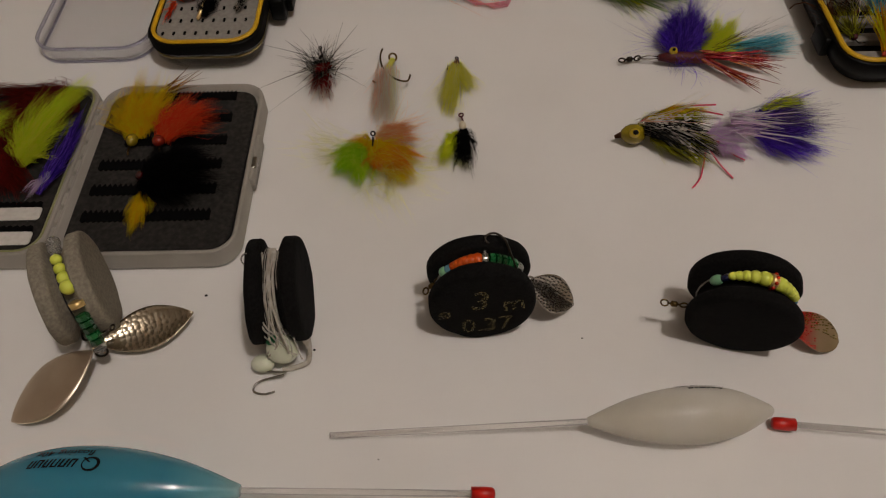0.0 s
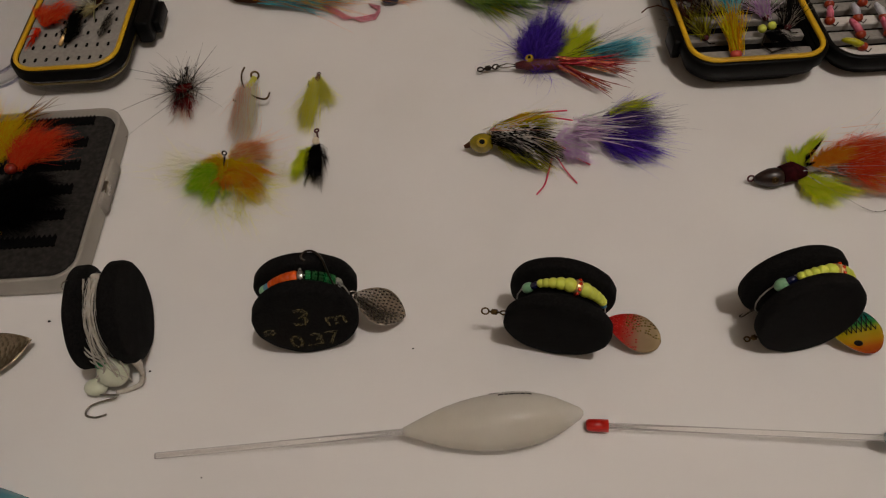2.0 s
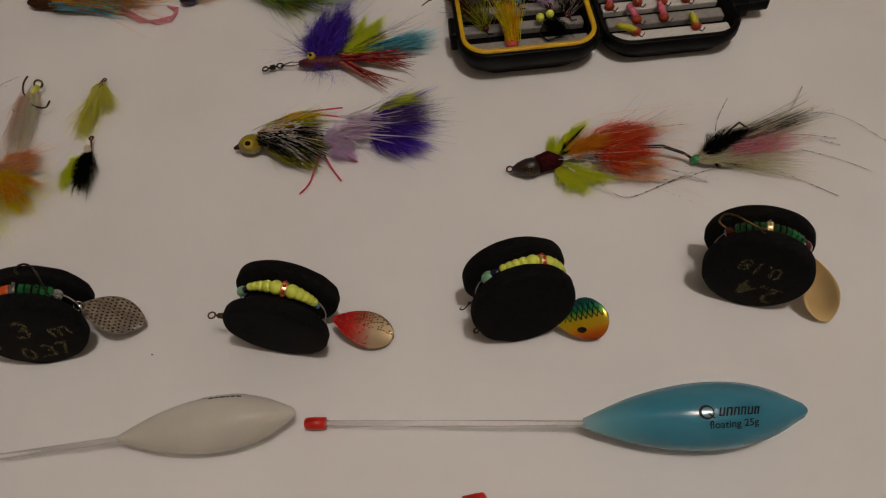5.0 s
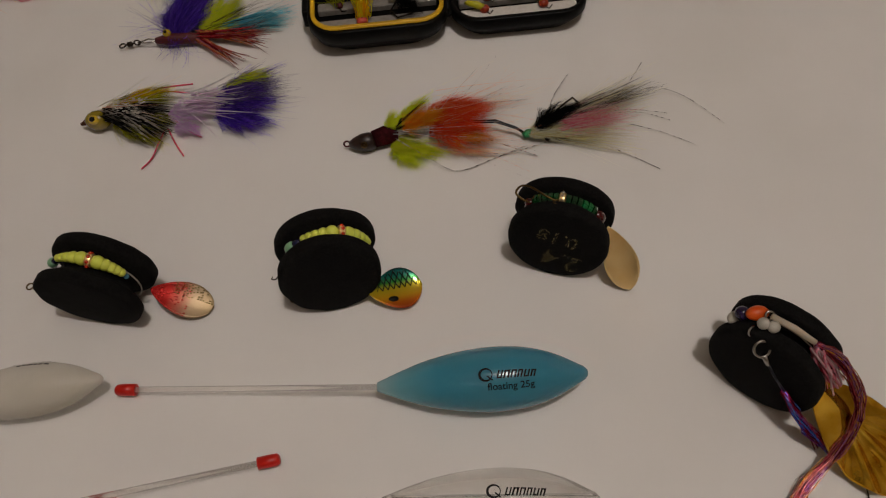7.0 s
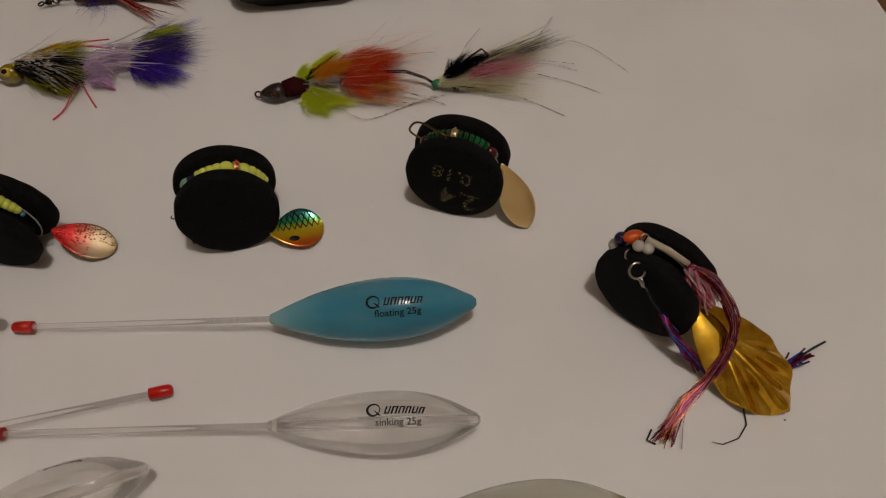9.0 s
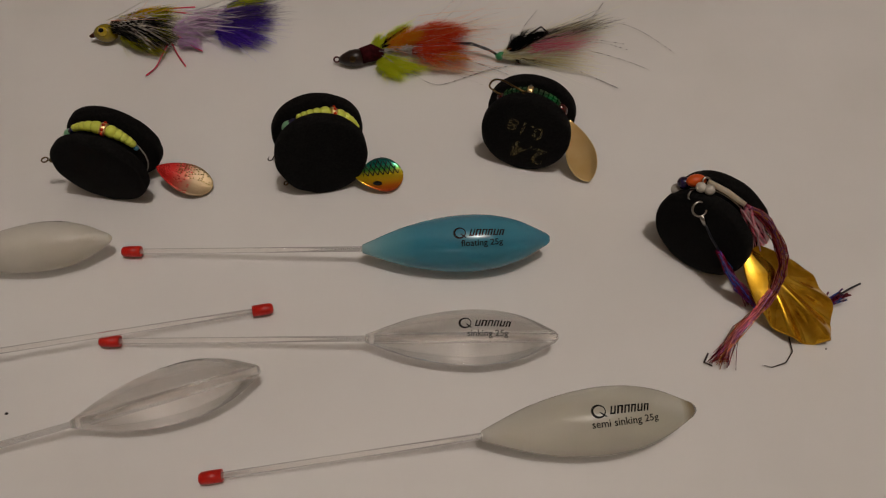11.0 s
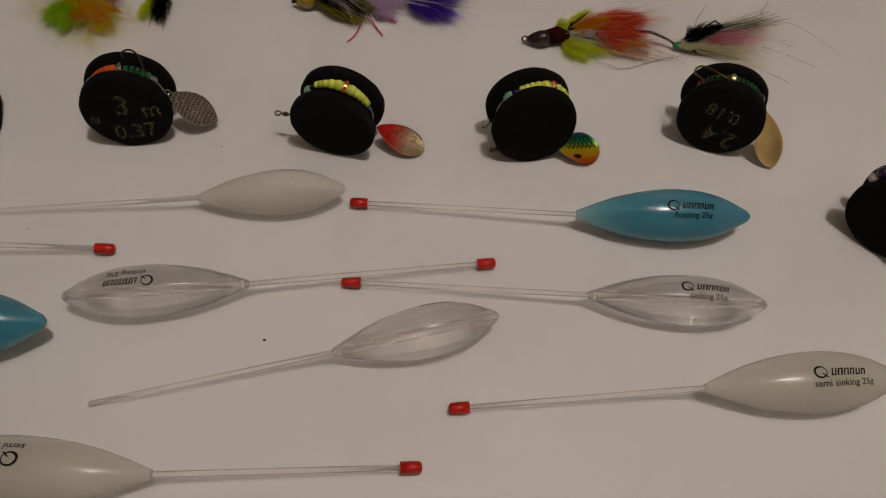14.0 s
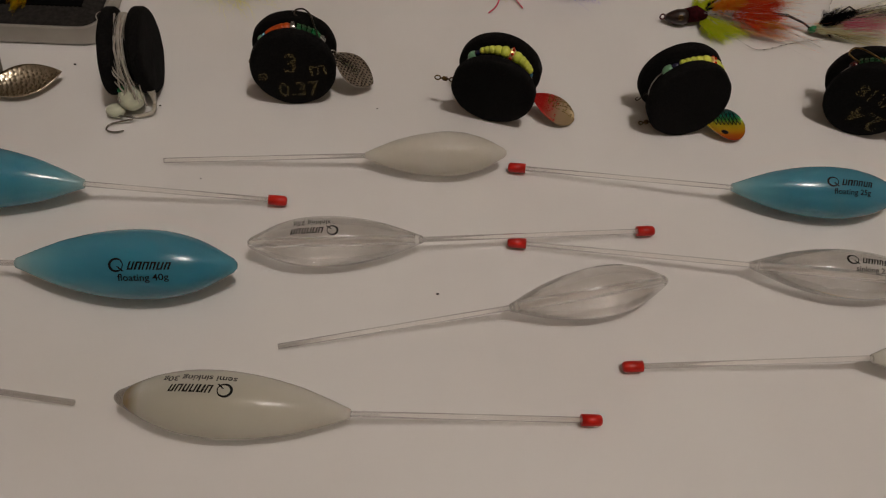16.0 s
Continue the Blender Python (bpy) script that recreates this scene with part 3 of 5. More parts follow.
def winder(label, x, y, yaw, foam=FOAM, lean=0.0, rear=0.0, shift=0.0):
    """A foam spool on its two rims; x, y: plan of its near face's middle in millimetres; its local y runs through it.
    lean, rear: how far the near and far discs lean inwards at the top; shift: how far the near disc is pushed along y."""
    m = Matrix.Translation((x / 1000, y / 1000, 0)) @ Matrix.Rotation(radians(yaw), 4, "Z")
    ob = thing("rig_winder", m, label, "rig winder", "foam winders with rigs")
    buf = Buf().lathe(winder_prof(), pose(0, 0, R, 0, 0, 90), 72)
    f0, f1 = math.tan(radians(lean)), math.tan(radians(rear))

    def bent(px, py, pz):
        # the two soft discs stay flat and stand apart at the foot; the hub between them gives
        k = min(1.0, max(0.0, (WID / 2 - py) / (WID / 2 - 0.0075)))
        q = min(1.0, max(0.0, (py - WID / 2) / (WID / 2 - 0.0075)))
        wob = 0.00035 * noise.noise(Vector((px, py * 0.5, pz)) * 130 + Vector((x, y, 0)))
        return (px + wob, py + k * (f0 * (pz - R) + shift / 1000) - q * f1 * (pz - R) + wob, max(pz + wob * 0.5, 0.0))

    buf.v = [bent(*p) for p in buf.v]
    part("foam_spool", buf, foam, ob)
    ob["tilt"], ob["shift"] = f0, shift / 1000
    return ob


def on_arc(deg, r=0.0195, y=WID / 2):
    a = radians(deg)
    return Vector((r * math.sin(a), y, R + r * math.cos(a)))


def bead(ob, deg, rad, material, r=0.0195, long=1.0, name="bead", label=""):
    p = on_arc(deg, r, WID / 2 + ob["shift"] * 0.8)
    part(name, Buf().ball(p, rad, long, 1, 1, 12, Matrix.Rotation(radians(deg), 4, "Y")), material, ob, label)


def facet(ob, deg0, deg1, n, rad, material, r=0.0195):
    """A run of small faceted tube beads."""
    for k in range(n):
        d = deg0 + (deg1 - deg0) * (k + 0.5) / n
        p = on_arc(d, r, WID / 2 + ob["shift"] * 0.8)
        ln = abs(radians(deg1 - deg0)) * r / n
        mm = Matrix.Translation(p) @ Matrix.Rotation(radians(d), 4, "Y")
        part("bead", Buf().lathe([(-ln * .5, rad * .55), (-ln * .42, rad), (0, rad * 1.05), (ln * .42, rad), (ln * .5, rad * .55)], mm, 7), material, ob, smooth=False)


def spacer(ob, deg, material, r=0.0195, rad=0.0031, stones=None):
    p = on_arc(deg, r, WID / 2 + ob["shift"] * 0.8)
    mm = Matrix.Translation(p) @ Matrix.Rotation(radians(deg), 4, "Y")
    s = part("spacer", Buf().lathe([(-.0013, rad * .5), (-.0013, rad * .96), (-.0009, rad), (.0009, rad), (.0013, rad * .96), (.0013, rad * .5)], mm, 16), material, ob, "rhinestone spacer ring")
    for k in range(8):
        a = 2 * math.pi * k / 8
        part("stone", Buf().ball(mm @ Vector((0, rad * math.cos(a), rad * math.sin(a))), 0.0008, n=6), stones or B_CLEAR, s)


def cord(ob, d0, d1, r=0.0190, w=0.00035, material=None, y=WID / 2):
    part("line", Buf().tube([on_arc(d0 + (d1 - d0) * k / 24, r, y) for k in range(25)], w, 6), material or LINE, ob, "fishing line wound in the groove")


def graded(ob, d0, d1, radii, material, r=0.0195):
    """Touching beads that grow or shrink along the groove."""
    tot = sum(radii)
    run = 0.0
    for q in radii:
        run += q
        d = d0 + (d1 - d0) * (run - q / 2) / tot
        bead(ob, d, q, material, r)


def blade(ob, base, tip, width, material, cup=0.0022, roll=0.0, flute=0.0, name="spinner_blade", label="", belly=0.55, nose=0.7):
    """A cupped spinner blade from base to tip (the winder's own metres)."""
    length = (Vector(tip) - Vector(base)).length
    m = frame_to(base, tip, roll)

    def fn(u, v):
        w = width * 0.5 * (math.sin(math.pi * min(1, max(0, u)) ** (math.log(0.5) / math.log(belly))) ** nose)
        w = max(w, 0.0003)
        s = 2 * v - 1
        z = cup * (s * s - 1) * (w / (width * 0.5)) + 0.0004
        if flute and u > 0.4:
            z += flute * math.cos(math.atan2(s * w, (u - 0.28) * length) * 15) * min(1, (u - 0.4) / 0.3)
        return (u * length, s * w, z)

    bl = part(name, Buf().sheet(fn, 26, 40 if flute else 12, 0.0005), material, ob, label)
    bl.matrix_local = m
    BLADE_FORM[bl.name] = (fn, length)
    return bl


BLADE_FORM = {}


def specks(bl, name, material, label, pick, dx=0.0018, dy=0.0013, size=(0.00055, 0.0003)):
    """Rows of small stamped or painted marks on a blade; pick(u, s) says where."""
    fn, length = BLADE_FORM[bl.name]
    buf = Buf()
    nu = int(length / dx)
    for k in range(1, nu):
        u = k / nu
        w = fn(u, 1.0)[1]
        rows = int(2 * w / dy)
        for q in range(rows):
            s = -1 + 2 * (q + 0.5 + 0.5 * (k % 2)) / max(rows, 1)
            if abs(s) > 0.93 or not pick(u, s):
                continue
            p = fn(u + rng.gauss(0, 0.004), 0.5 + s / 2)
            buf.ball(p, size[1], size[0] / size[1], 1.0, 0.00062 / size[1], 5)
    part(name, buf, material, bl, label, kind="stuff")


def ink_on_face(ob, marks, material=CHALK):
    """Hand-written marks on the near face: (text, x, z, size, turn) in millimetres."""
    buf = Buf()
    for body, x, z, size, turn in marks:
        vs, fs = text_flat(body, size / 1000)
        mm = pose(x / 1000, -0.00025, R + z / 1000, 90, 0, 0) @ pose(0, 0, 0, 0, 0, turn)
        shear = Matrix(((1, 0, 0, 0), (0, 1, ob["tilt"], ob["shift"] - 0.0002 - ob["tilt"] * R), (0, 0, 1, 0), (0, 0, 0, 1)))
        buf.add([shear @ mm @ Vector((p[0] + 0.00025 * noise.noise(Vector(p) * 900), p[1] + 0.00025 * noise.noise(Vector(p) * 900 + Vector((5, 5, 5))), 0)) for p in vs], fs)
    part("handwriting", buf, material, ob, "chalky hand-written marks", smooth=False)


def loc(ob, p):
    """World millimetres to the thing's own metres."""
    return BASES[ob.name] @ (Vector(p) / 1000)


# near-white spoon rig: black winder with orange and green beads, marks on its face
w_c = winder("black foam winder with orange and green beads, silver blade", 27.8, 222.5, 3, FOAM, 5.8, 3, -1.69)
cord(w_c, -110, 250)
bead(w_c, -52, 0.0024, B_JADE)
bead(w_c, -44, 0.0020, B_SKY)
graded(w_c, -38, -1, (.0021, .0023, .0025, .0027, .0029, .0030), B_ORA)
spacer(w_c, 4, STEEL)
facet(w_c, 9, 46, 5, 0.0027, B_GRN)
bead(w_c, 52, 0.0026, B_CLEAR, label="clear crystal bead")
part("clevis", Buf().torus(loc(w_c, (48, 232, 26)), 0.0022, 0.0004, pose(0, 0, 0, 60, 20, 0)), STEEL, w_c)
bl_c = blade(w_c, loc(w_c, (48.0, 232.5, 26)), loc(w_c, (69.5, 232.5, 5)), 0.0165, BLADE_SILVER, roll=30, cup=0.0015, label="dimpled silver spinner blade")
specks(bl_c, "stamped_dots", STAMP, "rows of dark stamped dots", lambda u, s: True, 0.0021, 0.0014, (0.0006, 0.00033))
part("swivel", swivel(Buf(), loc(w_c, (2.5, 232, 18)), loc(w_c, (10, 235, 25))), BRASS, w_c)
part("hook", Buf().tube(spline([at(42, 230, 38), at(39.7, 234.5, 42), at(37.5, 239, 46), at(34, 242, 47), at(30.5, 242, 46.8), at(29, 240, 46), at(30.5, 238.5, 45)]), 0.0005, 6).torus(at(42.5, 229.5, 37.6), 0.0011, 0.0004), DARK_STEEL, w_c, "black fish hook", in_world=True)
ink_on_face(w_c, [("3", -1, 5, 17, -6), ("m", 13, 2.5, 13, 8), ("\u00f8", -16, -2, 10, -10), ("0.37", 2, -11.5, 13, 4)])

w_d = winder("black foam winder with yellow beads and red silver blade", 135.0, 211.8, -15, FOAM, -3.5, 2, -2.6)
cord(w_d, -110, 250)
bead(w_d, -48, 0.0023, B_JADE, long=1.3)
bead(w_d, -38, 0.0016, B_NAVY, long=1.5)
graded(w_d, -31, 12, (.0018, .0020, .0023, .0027, .0031), B_YEL, 0.0202)
spacer(w_d, 16, BLADE_GOLD, 0.0202, stones=B_RED)
graded(w_d, 21, 58, (.0031, .0027, .0024, .0022, .0019), B_YEL, 0.0202)
bead(w_d, 64, 0.0013, B_SKY)
bl_d = blade(w_d, loc(w_d, (158, 219, 14)), loc(w_d, (183.5, 213, 1.5)), 0.0165, BLADE_RED, roll=14, cup=0.0012, label="silver blade with red base", belly=0.6, nose=0.5)
specks(bl_d, "olive_flecks", OLIVE_FLECK, "dark olive flecks on the outer half", lambda u, s: s > 0.1 and u > 0.35 and rng.random() < 0.75, 0.0013, 0.0011, (0.0005, 0.0003))
specks(bl_d, "red_flecks", RED_CAP, "red flecks fading over the blade", lambda u, s: u < 0.62 and rng.random() < 0.75 - u, 0.0012, 0.0011, (0.0006, 0.0003))
part("swivel", swivel(Buf(), loc(w_d, (104, 224, 20)), loc(w_d, (115, 222, 20))), BRASS, w_d)

w_e = winder("black foam winder with yellow beads and rainbow blade", 241.8, 209.6, 6, FOAM, 8.2, 0.5, -1.97)
cord(w_e, -110, 250)
bead(w_e, -44, 0.0027, B_JADE, long=1.25)
bead(w_e, -33, 0.0020, B_NAVY, long=1.4)
graded(w_e, -24, 21, (.0018, .0020, .0022, .0025, .0031), B_YEL, 0.0202)
spacer(w_e, 26, BLADE_GOLD, 0.0202, stones=B_RED)
graded(w_e, 31, 72, (.0031, .0028, .0025, .0022, .0019), B_YEL, 0.0202)
part("hook", hook(Buf(), pose(-0.0225, 0.008, 0.021, 0, 60, 180), 0.004, 0.0003), DARK_STEEL, w_e)
part("swivel", swivel(Buf(), loc(w_e, (220, 211, 3)), loc(w_e, (228, 211.5, 5))), BRASS, w_e)

w_f = winder("black foam winder with green beads and polished gold blade", 344.2, 214.0, -21, FOAM, 5.0, 4, -1.6)
cord(w_f, -110, 250)
bead(w_f, -50, 0.0027, B_DRED)
facet(w_f, -42, -8, 5, 0.0026, B_GRN)
spacer(w_f, -4, BLADE_GOLD)
facet(w_f, 0, 42, 6, 0.0026, B_GRN)
bead(w_f, 52, 0.0030, B_DRED, long=1.2)
part("clevis", Buf().torus(loc(w_f, (365.5, 213, 26)), 0.0020, 0.0004, pose(0, 0, 0, 50, 30, 0)), BLADE_GOLD, w_f)
blade(w_f, loc(w_f, (366.8, 216, 29)), loc(w_f, (377.5, 198, 1.5)), 0.0155, BLADE_GOLD, roll=26, cup=-0.0008, label="polished gold spinner blade", belly=0.6, nose=0.6)
part("hook", Buf().tube(spline([at(343, 221.5, 45), at(339, 224, 46), at(333.5, 229.5, 46), at(329.5, 231.5, 45), at(327, 229.5, 43), at(329.5, 226.5, 42), at(332.5, 225, 41)]), 0.0005, 6).torus(at(343, 221, 45), 0.0011, 0.0004), BRASS, w_f, "bronze fish hook", in_world=True)
buf_marks = [("2.4", 3, -9, 15, 168), ("0.18", 0, 6, 11, 168)]
ink_on_face(w_f, buf_marks)

w_g = winder("black foam winder with gold blade and holographic flash skirts", 413, 143.5, -48, FOAM, 1.1, 4, -1.15)
w_b = winder("black foam winder holding a small glow lure with treble hooks", -49.5, 233, 95, FOAM, 1.9, 5, -1.24)
w_a = winder("grey foam winder with yellow beads and two willow blades", -140, 239.5, 113, FOAM_GREY, 1.1, 4, -1.15)
# rainbow blade: painted bands across its width with a net of dark scale lines
RAINBOW = mat("rainbow_painted_blade", ["C8A010"], 0.12, 0.55, scale=200, coat=0.7)


def paint_rainbow(m):
    nt = m.node_tree
    b = nt.nodes["Principled BSDF"]
    co = nt.nodes.new("ShaderNodeTexCoord")
    sp = nt.nodes.new("ShaderNodeSeparateXYZ")
    nt.links.new(co.outputs["Object"], sp.inputs[0])
    mr = nt.nodes.new("ShaderNodeMapRange")
    mr.inputs["From Min"].default_value, mr.inputs["From Max"].default_value = -0.010, 0.010
    nt.links.new(sp.outputs["Y"], mr.inputs["Value"])
    ramp = nt.nodes.new("ShaderNodeValToRGB")
    stops = ((0.0, "B8400C"), (0.18, "CC6A10"), (0.32, "D0A010"), (0.55, "C0B018"), (0.68, "3C9A3C"), (0.82, "0C7C6C"), (1.0, "084A54"))
    while len(ramp.color_ramp.elements) < len(stops):
        ramp.color_ramp.elements.new(0.5)
    for k, (p, c) in enumerate(stops):
        ramp.color_ramp.elements[k].position, ramp.color_ramp.elements[k].color = p, rgb(c)
    nt.links.new(mr.outputs[0], ramp.inputs[0])
    nt.links.new(ramp.outputs[0], b.inputs["Base Color"])


paint_rainbow(RAINBOW)
bl_e = blade(w_e, loc(w_e, (257, 207, 8)), loc(w_e, (281.5, 212.5, 3)), 0.0200, RAINBOW, roll=14, cup=0.0012, label="rainbow spinner blade with dark scale net", belly=0.6, nose=0.55)
net = Buf()
for k in range(9):
    for way in (-1, 1):
        pts = []
        for q in range(9):
            t = q / 8
            x, y = 0.0040 + 0.0027 * k + way * 0.0042 * t, 0.0002 + 0.0086 * t
            if ((x - 0.0140) / 0.0110) ** 2 + (y / 0.0092) ** 2 < 0.94:
                pts.append((x, y, 0.0009 + 0.0012 * ((y / 0.009) ** 2 - 1)))
        if len(pts) > 2:
            net.tube(pts, 0.00024, 4)
part("scale_net", net, INK, bl_e, "black painted scale lines")
part("eye_spot", Buf().ball((0.0105, -0.0045, -0.0005), 0.0022, 1.2, 0.7, 0.25, 10), INK, bl_e, "dark painted spot")

# winder with the glow lure and treble hooks
for k in range(9):
    cord(w_b, -120 + 3 * k, 240, 0.0165 + 0.0003 * k, 0.00022, y=WID / 2 + (k - 4) * 0.0007)
skirt = Buf()
for k in range(12):
    x0 = -60 + rng.gauss(0, 2.8)
    pts = [at(x0 + rng.gauss(0, 0.6), 238 - 3 * k / 26, 43), at(x0 + rng.gauss(0, 1.2), 224, 39.5), at(x0 + rng.gauss(0.5, 1.8), 213 + rng.gauss(0, 1), 30), at(x0 + 2 + rng.gauss(1, 2.2), 209 + rng.gauss(0, 1), 17), at(x0 + 4 + rng.gauss(3, 4.0), 207 + rng.gauss(0, 1.2), 8 + rng.random() * 4)]
    skirt.tube(spline(pts, 3), rng.uniform(0.0002, 0.00055), 4, True, 0.5)
SKIRT = mat("milky_line_skirt", ["C4BCAC", "D2CABC", "DCD6CC"], 0.3, scale=400, clear=0.38)
part("skirt", skirt, SKIRT, w_b, "white feather and line skirt", in_world=True)
part("lure_body", Buf().ball(at(-58.3, 210.2, 9.8), .0070, 1.0, 0.75, 0.98, 14, pose(0, 0, 0, -35, 0, 0)), GLOW, w_b, "pale glow lure head", in_world=True)
part("green_back", Buf().ball(at(-61.3, 212.1, 14), .0036, 1.0, 0.75, 0.6, 12, pose(0, 0, 0, -35, 0, 12)), GREEN_PAINT, w_b, "green painted lure back", in_world=True)
part("lure_tail", Buf().ball(at(-67.5, 206.5, 3.8), 0.0052, 1.0, 0.8, 0.7, 10), GLOW, w_b, "pale rear lure head", in_world=True)
for x, y, z in ((-67.5, 216.6, 15), (-55.3, 215.5, 18)):
    part("split_ring", Buf().torus(at(x, y, z), 0.0027, 0.00038, pose(0, 0, 0, 50, 15, 0)), STEEL, w_b, in_world=True)
for pts in (
        ((-66.7, 223.8, 30.0), (-65.5, 225.4, 31.0), (-62.6, 224.4, 32.0), (-61.3, 222.3, 30.0), (-63.4, 220.4, 26.0)),
        ((-62.7, 219.3, 26.0), (-63.1, 221.5, 30.0), (-61.3, 223.8, 32.0), (-58.3, 223.7, 33.0), (-56.2, 222.1, 32.0), (-55.6, 220.1, 29.0), (-55.5, 218.6, 25.0)),
        ((-54.9, 218.7, 33.0), (-54.9, 222.4, 35.0), (-54.1, 225.0, 36.0)),
        ((-55.3, 221.3, 31.0), (-53.5, 223.4, 32.0), (-51.2, 222.0, 31.0), (-50.3, 219.7, 28.0), (-51.7, 218.6, 24.0))):
    part("treble_hook", Buf().tube(spline([at(*p) for p in pts]), .0005, 6), STEEL, w_b, "steel treble hook", in_world=True)
for pts, wide in (
        (((-60.9, 241.1, 41.0), (-59.7, 231.7, 38.0), (-57.8, 223.7, 33.0), (-58.6, 219.3, 29.0), (-63.1, 218.3, 24.0), (-66.0, 217.3, 20.0)), .0013),
        (((-59.5, 241.1, 41.0), (-58.2, 229.5, 37.0), (-57.4, 222.3, 33.0), (-56.2, 217.1, 28.0), (-53.1, 215.7, 21.0), (-48.4, 212.4, 12.0), (-47.4, 211.5, 7.0)), .0011),
        (((-54.8, 218.8, 32.0), (-51.3, 217.4, 25.0), (-48.6, 215.9, 18.0), (-47.0, 213.7, 12.0), (-47.2, 210.6, 5.0)), .0014),
        (((-70.4, 235.7, 40.0), (-67.7, 232.3, 39.0), (-65.0, 229.6, 37.0), (-63.3, 226.0, 34.0), (-60.6, 222.2, 31.0)), .0003),
        (((-65.4, 234.0, 41.0), (-64.2, 229.0, 38.0), (-62.2, 224.5, 34.0), (-59.5, 220.9, 31.0)), .0003),
        (((-47.4, 211.4, 6.0), (-48.2, 207.5, 3.0), (-53.2, 205.7, 1.5), (-59.3, 204.6, 1.2)), .0012)):
    part("skirt_strip", Buf().tube(spline([at(*p) for p in pts]), wide, 6, True, 0.35), SKIRT, w_b, "milky skirt strip", in_world=True)
for pts in (((-58, 201.5, 2.5), (-66, 200, 1.6), (-70, 198, 1.2), (-70.5, 194.8, 1), (-66, 193.4, 1), (-61.5, 194.6, 1)), ((-57, 202.5, 3), (-64, 203, 3.2), (-70, 204.5, 2.6), (-71.5, 206.5, 4), (-68, 207, 5.5))):
    part("treble_hook", Buf().tube(spline([at(*p) for p in pts]), .0005, 6), STEEL, w_b, "steel treble hook", in_world=True)
buf = Buf()
buf.torus(at(-69, 234, 43.5), 0.0024, 0.00028, pose(0, 0, 0, 30, 10, 0))
part("snap_ring", buf, STEEL, w_b, in_world=True)

# grey winder: beads in the groove, two willow blades
cord(w_a, -110, 250, material=WIRE)


def a_bead(x, y, z, r, m, long=1.0, n=12):
    part("bead", Buf().ball(at(x, y, z), r, 1, 1, long, n, pose(0, 0, 0, 40, 0, 0)), m, w_a, in_world=True)


a_bead(-153.0, 245, 42.5, .0030, B_CLEAR)
a_bead(-151.0, 241, 43, .0028, B_CLEAR)
for k, r in enumerate((.0024, .0026, .0029, .0033)):
    a_bead(-148.8 + 2.1 * k, 236 - 3.6 * k, 43 - 1.4 * k, r, B_YEL)
part("spacer", Buf().lathe([(-.0013, .002), (-.0013, .0032), (.0013, .0032), (.0013, .002)], frame_to(at(-139.0, 219.5, 34.5), at(-137.5, 216.5, 30)), 16), BLADE_GOLD, w_a, "gold rhinestone ring", in_world=True)
for k in range(5):
    p, q = at(-138.2 + 0.8 * k, 217 - 1.4 * k, 31 - 2.6 * k), at(-137.4 + 0.8 * k, 215.6 - 1.4 * k, 28.4 - 2.6 * k)
    part("bead", Buf().lathe([(0, .0016), (.0004, .0028), (.0026, .0029), (.003, .0016)], frame_to(p, q), 7), B_GRN, w_a, in_world=True, smooth=False)
a_bead(-135.0, 209.8, 15.5, .0030, B_CLEAR)
part("clevis", Buf().torus(at(-135.0, 209, 12.5), 0.0024, 0.0005, pose(0, 0, 0, 70, 0, 20)), DARK_STEEL, w_a, in_world=True)
part("hook", hook(Buf(), frame_to(at(-130.0, 216, 20), at(-147.0, 212, 12), 80), 0.012), DARK_STEEL, w_a, "dark fish hook", in_world=True)
blade(w_a, loc(w_a, (-139, 209.5, 12)), loc(w_a, (-170.5, 183, 1.2)), 0.0285, BLADE_NICKEL, roll=12, cup=-0.0014, label="plain nickel willow blade", belly=0.52, nose=0.75)
blade(w_a, loc(w_a, (-141, 215.5, 6)), loc(w_a, (-101.5, 231, 7)), 0.0200, BLADE_HAMMER, roll=14, cup=0.0026, label="hammered nickel willow blade", belly=0.52, nose=0.85)
part("scribble", Buf().tube([Vector((0.004 + 0.0012 * k, 0.07 * (0.006 + (k % 2) * 0.003) - 0.0003, R + 0.006 + (k % 2) * 0.003)) for k in range(6)], 0.0003, 4), INK, w_a, "faint pen scribble")

# gold blade rig with flash skirts
cord(w_g, -110, 250)
part("bead", Buf().ball(at(404.5, 162, 35), .0029, n=12), B_WHITE, w_g, in_world=True)
part("bead", Buf().ball(at(406, 161.5, 40), .0030, n=12), B_PURP, w_g, in_world=True)
part("bead", Buf().ball(at(409.8, 159, 44), .0030, 1.5, 1, 1, 12), B_ORA, w_g, "orange oval bead", in_world=True)
part("bead", Buf().ball(at(409.6, 153.5, 46), .0024, n=12), B_WHITE, w_g, in_world=True)
part("bead", Buf().ball(at(412.8, 151.5, 46.2), .0024, n=12), B_WHITE, w_g, in_world=True)
part("ring", Buf().torus(at(412.8, 156.2, 46.5), 0.0017, 0.0005, pose(0, 0, 0, 40, 0, 0)), STEEL, w_g, in_world=True)
part("sleeve", Buf().tube([at(413.5, 156, 46.5), at(421, 150.5, 45), at(428, 145, 42)], [.0012, .0013, .0012], 8), PALE_PINK, w_g, "pale wrapped sleeve", in_world=True)
sk = Buf()
